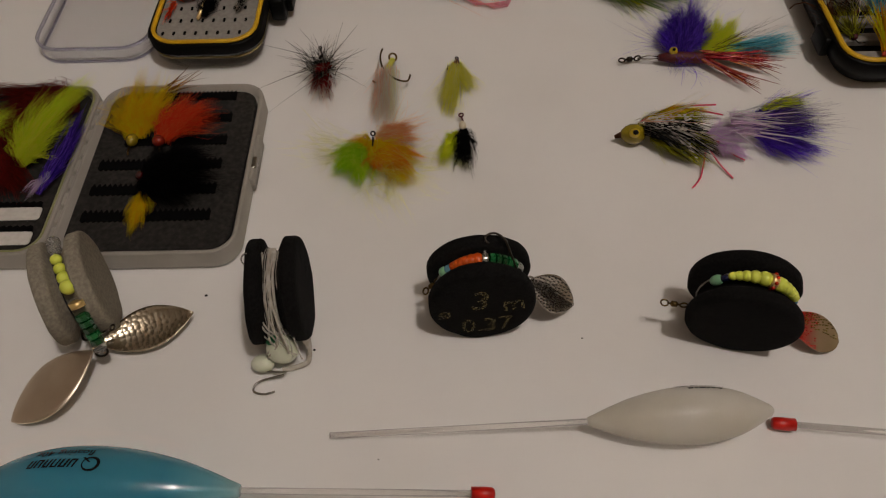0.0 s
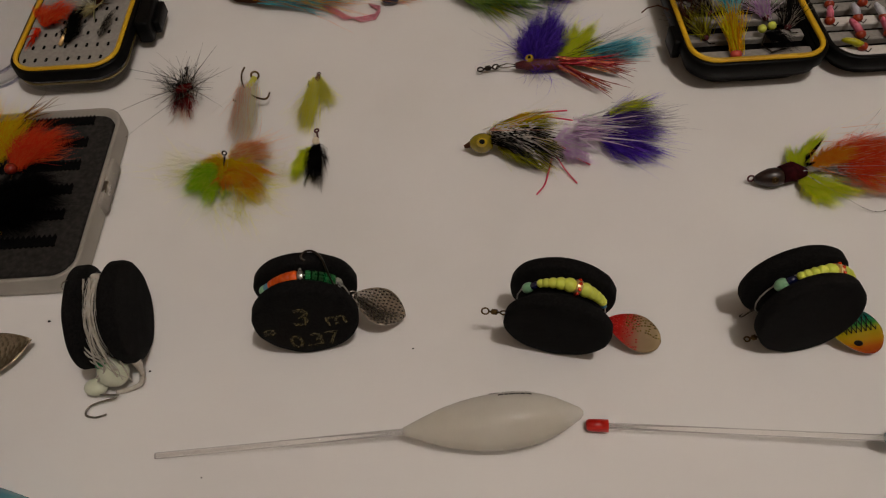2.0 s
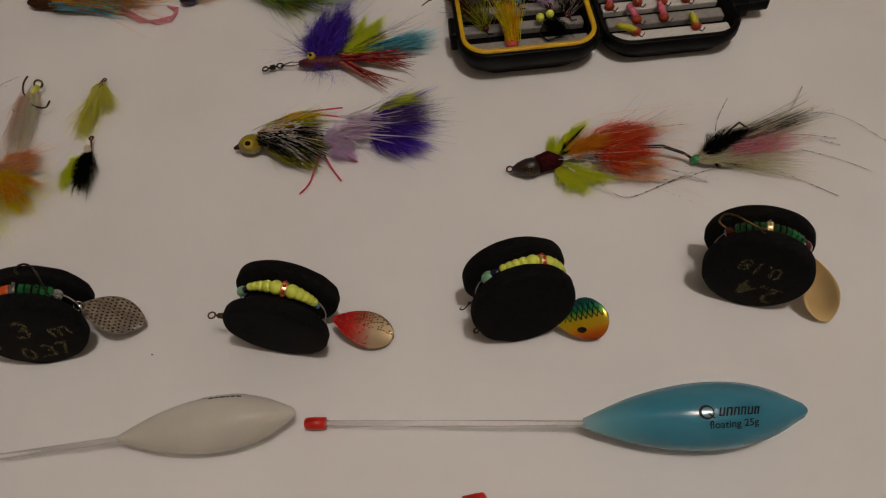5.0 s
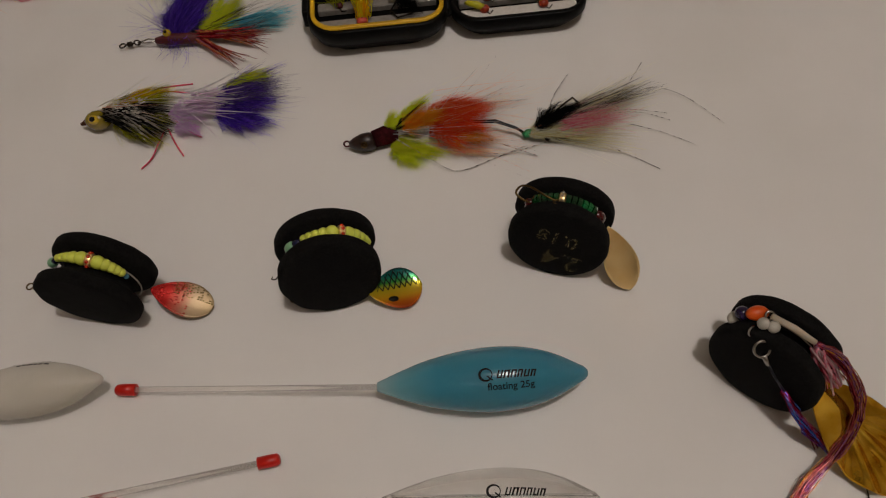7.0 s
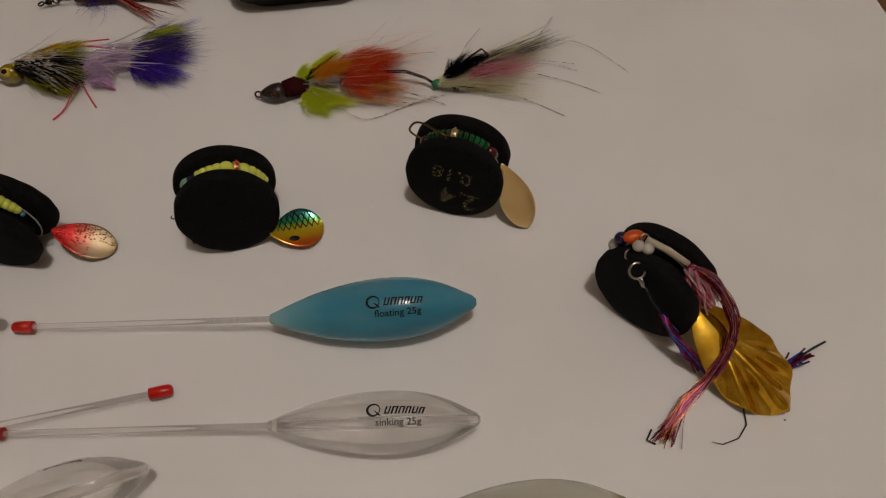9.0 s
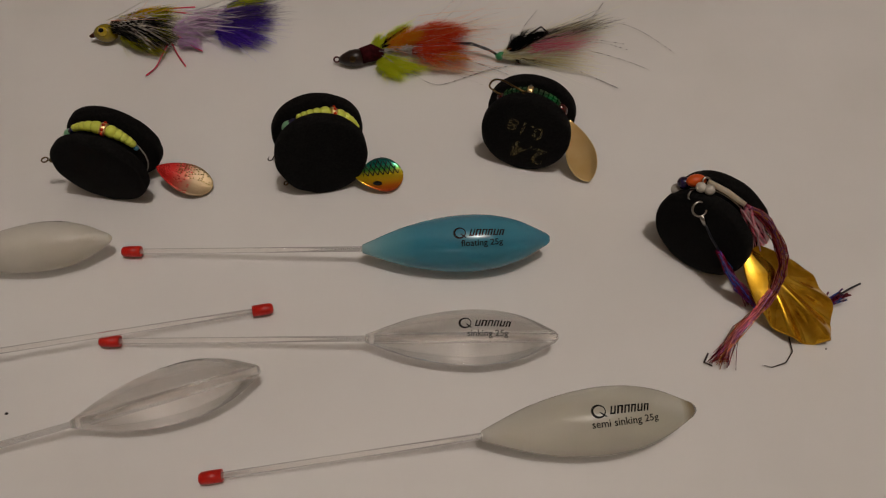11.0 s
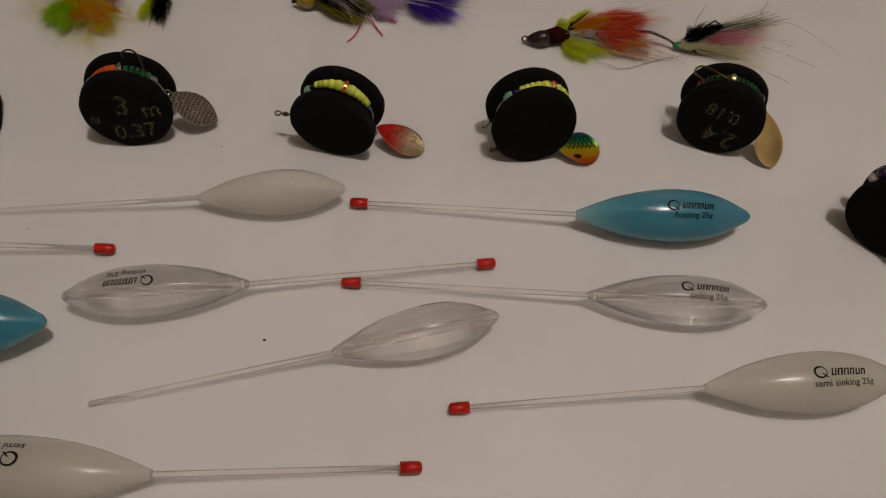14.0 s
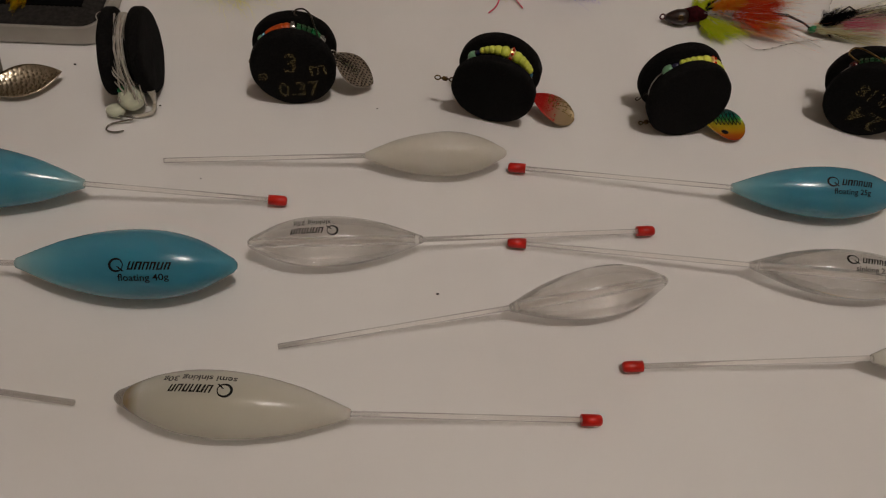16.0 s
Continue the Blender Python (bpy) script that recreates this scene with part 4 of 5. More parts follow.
for k in range(70):
    g = lambda s: rng.gauss(0, s)
    pts = [at(428 + g(.5), 145 + g(.5), 42 + g(.4)), at(437.5 + g(1.4), 139 + g(1.3), 36.5 + g(1)), at(444 + g(1.2), 130 + g(1.1), 28 + g(1)), at(444.5 + g(1.0), 121 + g(1), 19.5 + g(1)), at(437 + g(1), 112 + g(1), 11 + g(.8)), at(423 + g(1.3), 102 + g(1.1), 4.5 + abs(g(.8))), at(411.5 + g(2.2), 90.5 + g(2), 1.5 + abs(g(.7)))]
    sm = []
    for i in range(len(pts) - 1):
        p0, p1, p2, p3 = pts[max(i - 1, 0)], pts[i], pts[i + 1], pts[min(i + 2, len(pts) - 1)]
        for q in range(3):
            t = q / 3
            sm.append(0.5 * ((2 * p1) + (p2 - p0) * t + (2 * p0 - 5 * p1 + 4 * p2 - p3) * t * t + (3 * p1 - p0 - 3 * p2 + p3) * t ** 3))
    sm.append(pts[-1])
    sk.tube(sm, 0.00035, 4, True, 0.4)
part("flash_skirt", sk, FLASH_PINK, w_g, "pink holographic flash strands", in_world=True)
sk = Buf()
for k in range(26):
    pts = [at(428 + rng.gauss(0, 1.2), 143 + rng.gauss(0, 1.2), 41 + rng.gauss(0, 1)), at(432 + rng.gauss(0, 2), 138 + rng.gauss(0, 2), 36 + rng.gauss(0, 1)), at(436 + rng.gauss(0, 2), 133 + rng.gauss(0, 2), 30 + rng.gauss(0, 1))]
    sk.tube(pts, 0.0005, 4, True, 0.3)
part("flash_tuft", sk, PINK, w_g, "short pink flash tuft", in_world=True)
part("snap", Buf().torus(at(408, 145.4, 41), 0.0032, 0.0006, pose(0, 0, 0, 45, 0, 0)).torus(at(406.3, 152.7, 42), 0.0019, 0.0005, pose(0, 0, 0, 60, 0, 30)), STEEL, w_g, "steel snap ring", in_world=True)
part("crimp", Buf().tube([at(409, 143.5, 38.5), at(411, 141.5, 35)], [.0011, .0013], 8), STEEL, w_g, in_world=True)
part("wire", Buf().tube([at(411, 141.5, 35), at(414, 137.5, 30), at(418.5, 133.5, 24)], 0.0005, 6), WIRE, w_g, in_world=True)
sk = Buf()
for k in range(60):
    g = lambda s: rng.gauss(0, s)
    pts = [at(418 + g(.5), 133.5 + g(.5), 24 + g(.4)), at(423 + g(1), 127.5 + g(1), 17 + g(.8)), at(429 + g(1.3), 121.5 + g(1.3), 10 + g(.8)), at(437 + g(2), 116 + g(1.8), 3 + abs(g(1)))]
    sk.tube(pts, 0.00038, 4, True, 0.4)
part("flash_skirt", sk, FLASH_BLUE, w_g, "red and blue flash strands", in_world=True)
sk = Buf()
for k in range(30):
    g = lambda s: rng.gauss(0, s)
    sk.tube([at(458 + g(.8), 109 + g(1), 3 + g(.5)), at(468 + g(1), 112.5 + g(1), 3.5 + abs(g(.6))), at(478 + g(2), 116 + g(1.2), 4 + abs(g(.8)))], 0.0004, 4, True, 0.4)
part("flash_tail", sk, FLASH_BLUE, w_g, "red and blue flash strands", in_world=True)
part("tail_wire", Buf().tube([at(476, 116, 4), at(483, 119, 4.5), at(489, 121, 5)], 0.0005, 6), WIRE, w_g, in_world=True)
blade(w_g, loc(w_g, (433, 139, 20)), loc(w_g, (463, 95, 2)), 0.031, BLADE_GOLD_FAN, roll=12, cup=-0.0022, flute=0.0024, label="fluted gold willow blade", belly=0.58, nose=0.55)
part("hook", Buf().tube([at(447, 99, 1.2), at(446, 92, 1), at(441, 87, 1), at(434, 85.5, 1), at(430, 87, 1.2)], [.0003, .0003, .00026, .0002, .0001], 6), DARK_STEEL, w_g, "dark hook point", in_world=True)
part("hook", Buf().tube([at(408, 95, 1.2), at(405, 91, 1), at(408, 89, 1)], .0004, 6), DARK_STEEL, w_g, "dark hook point", in_world=True)


# ---- fly boxes ----
def tray(cx, cy, hx, hy, r, z0, h, wall, deep, cham=0.0012, foot=0.0):
    """An open tray with a rounded outline and a hollow inside."""
    b = Buf()
    b.loft([rrect(cx, cy, hx - cham - foot, hy - cham - foot, r, z0), rrect(cx, cy, hx - foot * .7, hy - foot * .7, r, z0 + cham), rrect(cx, cy, hx, hy, r, z0 + cham + foot * 1.2), rrect(cx, cy, hx, hy, r, z0 + h - cham * .5),
            rrect(cx, cy, hx - cham * .5, hy - cham * .5, r, z0 + h), rrect(cx, cy, hx - wall, hy - wall, r - wall, z0 + h), rrect(cx, cy, hx - wall, hy - wall, r - wall, z0 + h - deep)])
    return b


def ring_band(cx, cy, hx, hy, r, z, h, wall):
    b = Buf()
    lo = rrect(cx, cy, hx, hy, r, z)
    hi = rrect(cx, cy, hx, hy, r, z + h)
    hi2 = rrect(cx, cy, hx - wall, hy - wall, r - wall, z + h)
    lo2 = rrect(cx, cy, hx - wall, hy - wall, r - wall, z)
    return b.loft([lo, hi, hi2, lo2], False, False)


def ripple(x0, x1, y, z, teeth, w, h):
    """A raised saw-edged strip that paints the shade of cut foam slots."""
    b = Buf()
    n = teeth * 2
    top, bot = [], []
    for k in range(n + 1):
        x = x0 + (x1 - x0) * k / n
        o = (k % 2) * w * 0.5
        top.append((x, y + w * 0.5 + o, z))
        bot.append((x, y - w * 0.5 - o * 0.4, z))
    vs = top + bot + [(p[0], p[1], z + h) for p in top] + [(p[0], p[1], z + h) for p in bot]
    m = n + 1
    fs = []
    for k in range(n):
        fs.append((2 * m + k, 3 * m + k, 3 * m + k + 1, 2 * m + k + 1))
        fs.append((k, k + 1, 2 * m + k + 1, 2 * m + k))
        fs.append((m + k + 1, m + k, 3 * m + k, 3 * m + k + 1))
    return b.add(vs, fs)


# near-black painted shade for cuts in the foam; the strips lie on top
CUT_SHADE = mat("foam_cut_shade", ["020202", "050505"], 0.95, spec=0.1, scale=300)
m1 = pose(-0.174, 0.262, 0)
box1 = thing("fly_box", m1, "open grey plastic fly box with black foam, full of feather flies", "fly box")
right = part("tray", tray(-0.131, 0.318, 0.0445, 0.0585, 0.013, 0.0, 0.0125, 0.0022, 0.006), BOX_GREY, box1, in_world=True)
part("foam", block(pose(-0.131, 0.318, 0.0085), 0.0402, 0.0542, 0.0022, 0.0008, 0.010), EVA_BLACK, right, "black foam insert with ripple slots", in_world=True, smooth=False)
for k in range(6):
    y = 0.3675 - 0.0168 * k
    part("slot_shade", ripple(-0.1655 if k > 2 else -0.156 + 0.0 * k, -0.1020, y, 0.0107, 24, 0.0046, 0.0007), CUT_SHADE, right, in_world=True, smooth=False)
left = part("tray", tray(-0.2225, 0.319, 0.0445, 0.0585, 0.013, 0.0, 0.0125, 0.0022, 0.006), BOX_GREY, box1, in_world=True)
part("foam", block(pose(-0.2225, 0.319, 0.0090), 0.0402, 0.0542, 0.0018, 0.0008, 0.010), EVA_BLACK, left, "black foam insert", in_world=True, smooth=False)
for y in (0.2865, 0.2715):
    part("white_strip", block(pose(-0.2235, y, 0.0112), 0.0375, 0.0040, 0.0004, 0.0003, 0.002), EVA_WHITE, left, "white foam strip", in_world=True, smooth=False)
    part("slot_shade", ripple(-0.259, -0.1865, y + 0.0052, 0.0114, 22, 0.0022, 0.0006), CUT_SHADE, left, in_world=True, smooth=False)
part("green_edge", ring_band(-0.2225, 0.319, 0.0425, 0.0565, 0.0112, 0.0122, 0.0005, 0.0012), mat("lime_tinted_rim", ["7E8058", "8C8E62"], 0.4, scale=60), left, "lime tinted inner rim", in_world=True)
for k in range(9):
    part("hinge_knuckle", block(pose(-0.1768, 0.274 + 0.011 * k, 0.0080), 0.0024, 0.0044, 0.0030, 0.0008, 0.001), BOX_GREY, box1, in_world=True)
part("latch", block(pose(-0.0868, 0.322, 0.0065), 0.0022, 0.016, 0.0045, 0.0008, 0.001), BOX_GREY, box1, in_world=True)
part("latch_pin", block(pose(-0.0862, 0.318, 0.0085), 0.0018, 0.004, 0.0028, 0.0006, 0.0008), STEEL, box1, in_world=True)


def fly(name_label, x, y, group=""):
    return thing("fishing_fly", Matrix.Translation(at(x, y, 0)), name_label, "fishing fly", group)


GRP1 = "flies in the grey box"
f = fly("yellow marabou fly on black foam in the box", -150, 332, GRP1)
b = Buf()
plume(b, at(-150, 333, 14), at(-152, 377, 17), .016, 620, 0.05, z_min=.0125)
plume(b, at(-149, 334, 14), at(-140, 374, 16), .013, 420, -0.05, z_min=.0125)
part("wing", b, YELLOW, f, in_world=True)
part("tinsel", fibres(Buf(), 22, at(-138, 366, 16), (0.9, 0.5, .2), .018, .25, .0003, .003), strand("copper_tinsel", ["7A4A10", "B07820", "C89030"], .25, .7), f, in_world=True)
part("head", Buf().ball(at(-150.5, 331.5, 15), .0030, 1, 1.3, 1), HEAD_GREEN, f, in_world=True)
part("eye", Buf().ball(at(-150.5, 331, 17.2), .0012), EYE_YEL, f, in_world=True)
part("hook", Buf().tube([at(-151, 330, 14), at(-152, 325, 13.2), at(-151, 322.5, 13.4)], .0005, 6), BRASS, f, in_world=True)
f = fly("coral red marabou fly on black foam in the box", -136, 331, GRP1)
b = Buf()
plume(b, at(-136, 332, 14), at(-121, 361, 18), .015, 560, -0.08, z_min=.0125)
plume(b, at(-135, 332, 14), at(-108, 352, 16), .014, 420, 0.08, z_min=.0125)
plume(b, at(-137, 333, 14), at(-132, 358, 16), .007, 160, 0.0, z_min=.0125)
part("wing", b, CORAL, f, in_world=True)
part("head", Buf().ball(at(-136.5, 330.5, 15), .0030, 1.1, 1.1, 1), bead_mat("coral_epoxy", ["6A1408", "8E2410"], .15, coat=.6), f, in_world=True)
part("hook", Buf().tube([at(-136, 329, 14), at(-135.5, 324.5, 13.2)], .0005, 6), BRASS, f, in_world=True)
f = fly("large black marabou fly on black foam in the box", -140, 304, GRP1)
b = Buf()
plume(b, at(-141, 306, 14), at(-103, 312, 20), .016, 560, 0.05, z_min=.0125, width=.00028)
plume(b, at(-141, 305, 14), at(-98, 300, 18), .014, 460, -0.05, z_min=.0125, width=.00028)
plume(b, at(-138, 304, 14), at(-112, 284, 17), .012, 360, 0.05, z_min=.0125, width=.00028)
plume(b, at(-130, 310, 16), at(-110, 326, 18), .012, 360, 0.0, z_min=.0125, width=.00028)
part("wing", b, BLACK_F, f, in_world=True)
part("head", Buf().ball(at(-140.5, 306.5, 15), .0024), B_DRED, f, in_world=True)
f = fly("small yellow wool fly on black foam in the box", -138, 295, GRP1)
b = Buf()
plume(b, at(-137.5, 297, 14), at(-137, 271, 14.5), .0055, 420, 0.04, z_min=.0125)
part("body", b, YELLOW, f, in_world=True)
f = fly("dark red feather fly in the grey box", -215, 355, GRP1)
b = Buf()
for (xa, ya, xb, yb, w) in ((-188, 366, -240, 372, .013), (-186, 358, -235, 345, .014), (-205, 372, -222, 320, .013), (-235, 350, -205, 300, .014), (-220, 330, -196, 296, .012), (-250, 330, -230, 296, .012), (-214, 362, -190, 344, .012)):
    plume(b, at(xa, ya, 14), at(xb, yb, 14), w, 560, rng.uniform(-.1, .1), z_min=.0122, width=.00028, puff=.15)
part("wing", b, RED_F, f, in_world=True)
f = fly("chartreuse feather fly in the grey box", -205, 320, GRP1)
b = Buf()
plume(b, at(-204, 314, 15), at(-185, 374, 17), .012, 1000, 0.12, z_min=.0135, width=.00026)
plume(b, at(-206, 316, 15), at(-194, 340, 17), .011, 600, -0.05, z_min=.0135)
plume(b, at(-236, 328, 15), at(-216, 352, 17), .012, 420, 0.05, z_min=.0135)
part("wing", b, LIME, f, in_world=True)
f = fly("purple feather fly in the grey box", -184, 310, GRP1)
b = Buf()
plume(b, at(-189, 296, 14.5), at(-182, 350, 15.5), .006, 420, -0.04, z_min=.0125)
part("wing", b, PURPLE, f, in_world=True)
part("tail", plume(Buf(), at(-186, 312, 15), at(-193, 294, 15), .005, 140, z_min=.0125), LILAC, f, in_world=True)

# waterproof box with a clear lid
PALE_RIM = mat("yellowish_clear_edge", ["B0A060", "C4B478"], 0.25, scale=80, clear=0.3)
box2 = thing("fly_box", pose(-0.129, 0.456, 0), "black waterproof fly box with yellow seal and clear lid, open", "fly box")
part("base_shell", tray(-0.1265, 0.450, 0.0325, 0.0490, 0.017, 0.0, 0.0125, 0.002, 0.004, foot=0.005), SHELL, box2, "clear lower shell", in_world=True)
part("lower_rim", ring_band(-0.1265, 0.450, 0.0322, 0.0487, 0.0165, 0.0098, 0.0008, 0.0012), PALE_RIM, box2, "pale yellowish inner edge", in_world=True)
bd2 = part("body", tray(-0.1265, 0.450, 0.0335, 0.0500, 0.018, 0.0125, 0.0075, 0.0030, 0.004), BOX_BLACK, box2, in_world=True)
part("gasket", ring_band(-0.1265, 0.450, 0.0312, 0.0477, 0.0158, 0.0196, 0.0016, 0.0022), GASKET, bd2, "yellow rubber seal", in_world=True)
part("foam", block(pose(-0.1265, 0.450, 0.0180), 0.0285, 0.0450, 0.0020, 0.0006, 0.013), EVA_GREY, bd2, "grey foam with needle slits", in_world=True, smooth=False)
# slits are not cut: dark tabs paint their inner shade on the foam
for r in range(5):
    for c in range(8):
        part("slit_shade", block(pose(-0.1500 + 0.0064 * c + (r % 2) * 0.002, 0.4115 + 0.0115 * r, 0.0201), 0.0007, 0.0016, 0.0003, 0.0001, 0.0006), CUT_SHADE, bd2, in_world=True)
part("latch", block(pose(-0.0885, 0.457, 0.012), 0.0045, 0.016, 0.0075, 0.0012, 0.002), BOX_BLACK, box2, in_world=True)
part("latch_tab", block(pose(-0.0825, 0.460, 0.010), 0.0022, 0.011, 0.0045, 0.001, 0.001), BOX_BLACK, box2, in_world=True)
lid2 = part("lid", tray(-0.1985, 0.462, 0.0345, 0.0500, 0.016, 0.0006, 0.0095, 0.0016, 0.0085), SHELL, box2, "clear plastic lid lying open", in_world=True)
part("rim", ring_band(-0.1985, 0.462, 0.0350, 0.0505, 0.0165, 0.0092, 0.0014, 0.0016), SHELL_EDGE, lid2, "violet tinged rim of the lid", in_world=True)
part("rim", ring_band(-0.1985, 0.462, 0.0352, 0.0507, 0.0165, 0.0004, 0.0012, 0.0012), SHELL_EDGE, lid2, "violet tinged lower edge", in_world=True)
for y in (0.432, 0.5):
    part("hinge", Buf().tube([(-0.1620, y - 0.01, 0.010), (-0.1620, y + 0.01, 0.010)], 0.0026, 10), BOX_BLACK, box2, in_world=True)
GRP2 = "flies in the clear lidded box"
f = fly("small coral fly on grey foam in the box", -149, 428, GRP2)
part("wing", fibres(plume(Buf(), at(-148, 440, 22), at(-150, 421, 22), .004, 120, z_min=.0208), 40, at(-147, 444, 22), (0.3, .8, .2), .012, .5, .0003), CORAL, f, in_world=True)
part("tail", plume(plume(Buf(), at(-146, 440, 23), at(-130, 460, 24), .011, 420, z_min=.0208), at(-146, 446, 23), at(-152, 462, 24), .006, 160, z_min=.0208), CORAL, f, in_world=True)
f = fly("black fly with gold head on grey foam in the box", -127, 425, GRP2)
b = plume(Buf(), at(-128, 424, 22), at(-123, 455, 25), .007, 420, z_min=.0208, width=.0003)
part("wing", b, BLACK_F, f, in_world=True)
part("body", Buf().tube([at(-131, 422, 22), at(-129, 434, 23), at(-128, 446, 23)], [.0010, .0016, .0010], 8), BLADE_GOLD, f, in_world=True)
f = fly("grey hackle fly on grey foam in the box", -108, 430, GRP2)
part("wing", plume(Buf(), at(-109, 428, 22), at(-104, 450, 24), .004, 160, z_min=.0208), GRIZZLY, f, in_world=True)
f = fly("pale winged fly with brown hackle in the box", -118, 462, GRP2)
part("hackle", fibres(Buf(), 130, at(-116, 460, 23), (0.2, .5, .4), .012, .8, .0003), BROWN_F, f, in_world=True)
part("wing", fibres(Buf(), 70, at(-118, 456, 23), (-0.2, -.5, .2), .013, .45, .0005), CREAM, f, in_world=True)

# waterproof box full of jigs
box3 = thing("fly_box", pose(0.272, 0.428, 0), "open black waterproof box with yellow seal, full of jigs", "fly box")
bd3 = part("body", tray(0.2725, 0.4225, 0.0408, 0.0512, 0.017, 0.0, 0.0200, 0.0030, 0.013, foot=0.010), BOX_BLACK, box3, in_world=True)
part("gasket", ring_band(0.2725, 0.4225, 0.0388, 0.0488, 0.0150, 0.0192, 0.0022, 0.0024), GASKET, bd3, "yellow rubber seal", in_world=True)
for k in range(5):
    part("foam_rib", block(pose(0.2725, 0.390 + 0.016 * k, 0.0092), 0.036, 0.0036, 0.0022, 0.0006, 0.001), EVA_GREY, bd3, "grey foam rib", in_world=True, smooth=False)
lid3 = part("lid", tray(0.3560, 0.4255, 0.0405, 0.0512, 0.017, 0.0, 0.0160, 0.0030, 0.008, foot=0.007), BOX_BLACK, box3, in_world=True)
for k in range(6):
    part("foam_rib", block(pose(0.3555, 0.3855 + 0.0135 * k, 0.0102), 0.0345, 0.0040, 0.0022, 0.0006, 0.001), EVA_GREY if k % 2 else EVA_WHITE, lid3, "foam rib holding jigs", in_world=True, smooth=False)
for y in (0.40, 0.455):
    part("hinge", Buf().tube([(0.3133, y - 0.012, 0.013), (0.3133, y + 0.012, 0.013)], 0.0032, 10), BOX_BLACK, box3, in_world=True)
part("latch", block(pose(0.401, 0.412, 0.010), 0.006, 0.012, 0.005, 0.001, 0.002), BOX_BLACK, box3, in_world=True)
part("latch_tab", block(pose(0.413, 0.408, 0.010), 0.007, 0.0055, 0.0035, 0.001, 0.002), BOX_BLACK, box3, in_world=True)
part("catch", block(pose(0.2306, 0.402, 0.013), 0.0024, 0.008, 0.006, 0.001, 0.001), BOX_BLACK, box3, in_world=True)
GRP3 = "jigs in the black box"
f = fly("yellow hair jig with pink head in the black box", 263, 387, GRP3)
b = fibres(Buf(), 170, at(263, 388.5, 14), (0.0, 0.85, .42), .032, .17, .00035, .0015, curl=.15)
part("wing", b, YELLOW, f, in_world=True)
part("head", Buf().ball(at(263, 387, 13.5), .0029, 1.2, 1, 1), bead_mat("pink_jig_head", ["B03A2C", "C65040"], .3), f, in_world=True)
f = fly("black jig with lime dumbbell eyes in the black box", 286, 403, GRP3)
part("eye", Buf().ball(at(282, 404, 17), .0025).ball(at(288, 405.5, 17.5), .0025), B_YEL, f, "lime dumbbell eyes", in_world=True)
part("wing", plume(Buf(), at(285, 404, 14), at(298, 388, 14), .007, 260, z_min=.0115, width=.0003), BLACK_F, f, in_world=True)
part("hook", Buf().tube([at(284, 402, 14), at(280, 394, 13), at(284, 388, 13), at(292, 389, 14)], .0006, 6), DARK_STEEL, f, in_world=True)
for x, y, m, lab in ((250, 405, OLIVE, "olive"), (243, 418, BROWN_F, "brown"), (258, 428, GRIZZLY, "grizzly"), (272, 425, AQUA, "pale blue"), (290, 420, LILAC, "lilac"), (300, 410, GRIZZLY, "grizzly"), (280, 440, ORANGE, "orange"), (250, 442, PURPLE, "purple")):
    f = fly(lab + " hackle fly stuck in the black box", x, y, GRP3)
    part("wing", fibres(Buf(), 110, at(x, y, 13), (rng.uniform(-.6, .6), .7, .5), .019, .4, .0003, .0015), m, f, in_world=True)
    part("head", Buf().ball(at(x, y - 1, 13), .0020), THREAD_RED, f, in_world=True)
    part("hook", Buf().tube([at(x, y - 1, 12), at(x + 1, y - 6, 12.5), at(x + 4, y - 7, 13.5)], .0004, 5), DARK_STEEL, f, in_world=True)
part("stray_hook", Buf().tube([at(232, 424, 19), at(225, 426, 21), at(218, 423, 22), at(214, 419, 22)], .0004, 5), BROWN_F, box3, in_world=True)
PLASTIC_PINK = mat("pink_soft_plastic", ["B04A5C", "C4647A", "CE8090"], 0.35, scale=300, sss=.3)
PLASTIC_YEL = mat("yellow_soft_plastic", ["A8A416", "C0BC24"], 0.35, scale=300, sss=.3)
PLASTIC_WHITE = mat("white_soft_plastic", ["A8A8B4", "BDBDC6"], 0.35, scale=300, sss=.3)
JIG_HEAD = mat("orange_jig_paint", ["8E2A10", "A83A18"], 0.3, scale=300, coat=.4)
for x, y, m, lab, dx, dy in ((338, 397, PLASTIC_PINK, "pink", -4, 11), (354, 396.5, PLASTIC_PINK, "pink", -1.5, 11), (335, 386.5, PLASTIC_YEL, "yellow", -12, 4), (370, 386, PLASTIC_YEL, "yellow", -2, 9),
                             (325, 411, PLASTIC_PINK, "pink", 2, 10), (342, 412, PLASTIC_WHITE, "white", -1, 10), (357, 411, PLASTIC_WHITE, "white", -3, 10), (371, 411, PLASTIC_PINK, "pink", 2, 10), (330, 426, PLASTIC_WHITE, "white", 2, 10), (350, 426, PLASTIC_PINK, "pink", 1, 10), (368, 426, PLASTIC_YEL, "yellow", 1, 10)):
    f = thing("soft_jig", Matrix.Translation(at(x, y, 12)), lab + " soft plastic jig on a foam rib", "jig", "soft jigs in the black box")
    part("head", Buf().ball(at(x, y, 14.2), .0030, 1, .9, .9), JIG_HEAD, f, "orange red jig head", in_world=True)
    part("tail", Buf().tube([at(x, y, 14.8), at(x + dx * .4, y + dy * .4, 16.5), at(x + dx * .8, y + dy * .8, 17), at(x + dx + 1.5, y + dy, 16.4), at(x + dx + 3, y + dy + 2, 15.6)], [.0020, .0022, .0016, .0010, .0004], 8), m, f, in_world=True)
    part("hook", Buf().tube([at(x, y, 13), at(x + 3, y - 3, 12.6), at(x + 5, y - 1, 13.5)], .0004, 5), DARK_STEEL, f, in_world=True)

# ---- loose flies on the table ----
GRP = "flies on the white table"
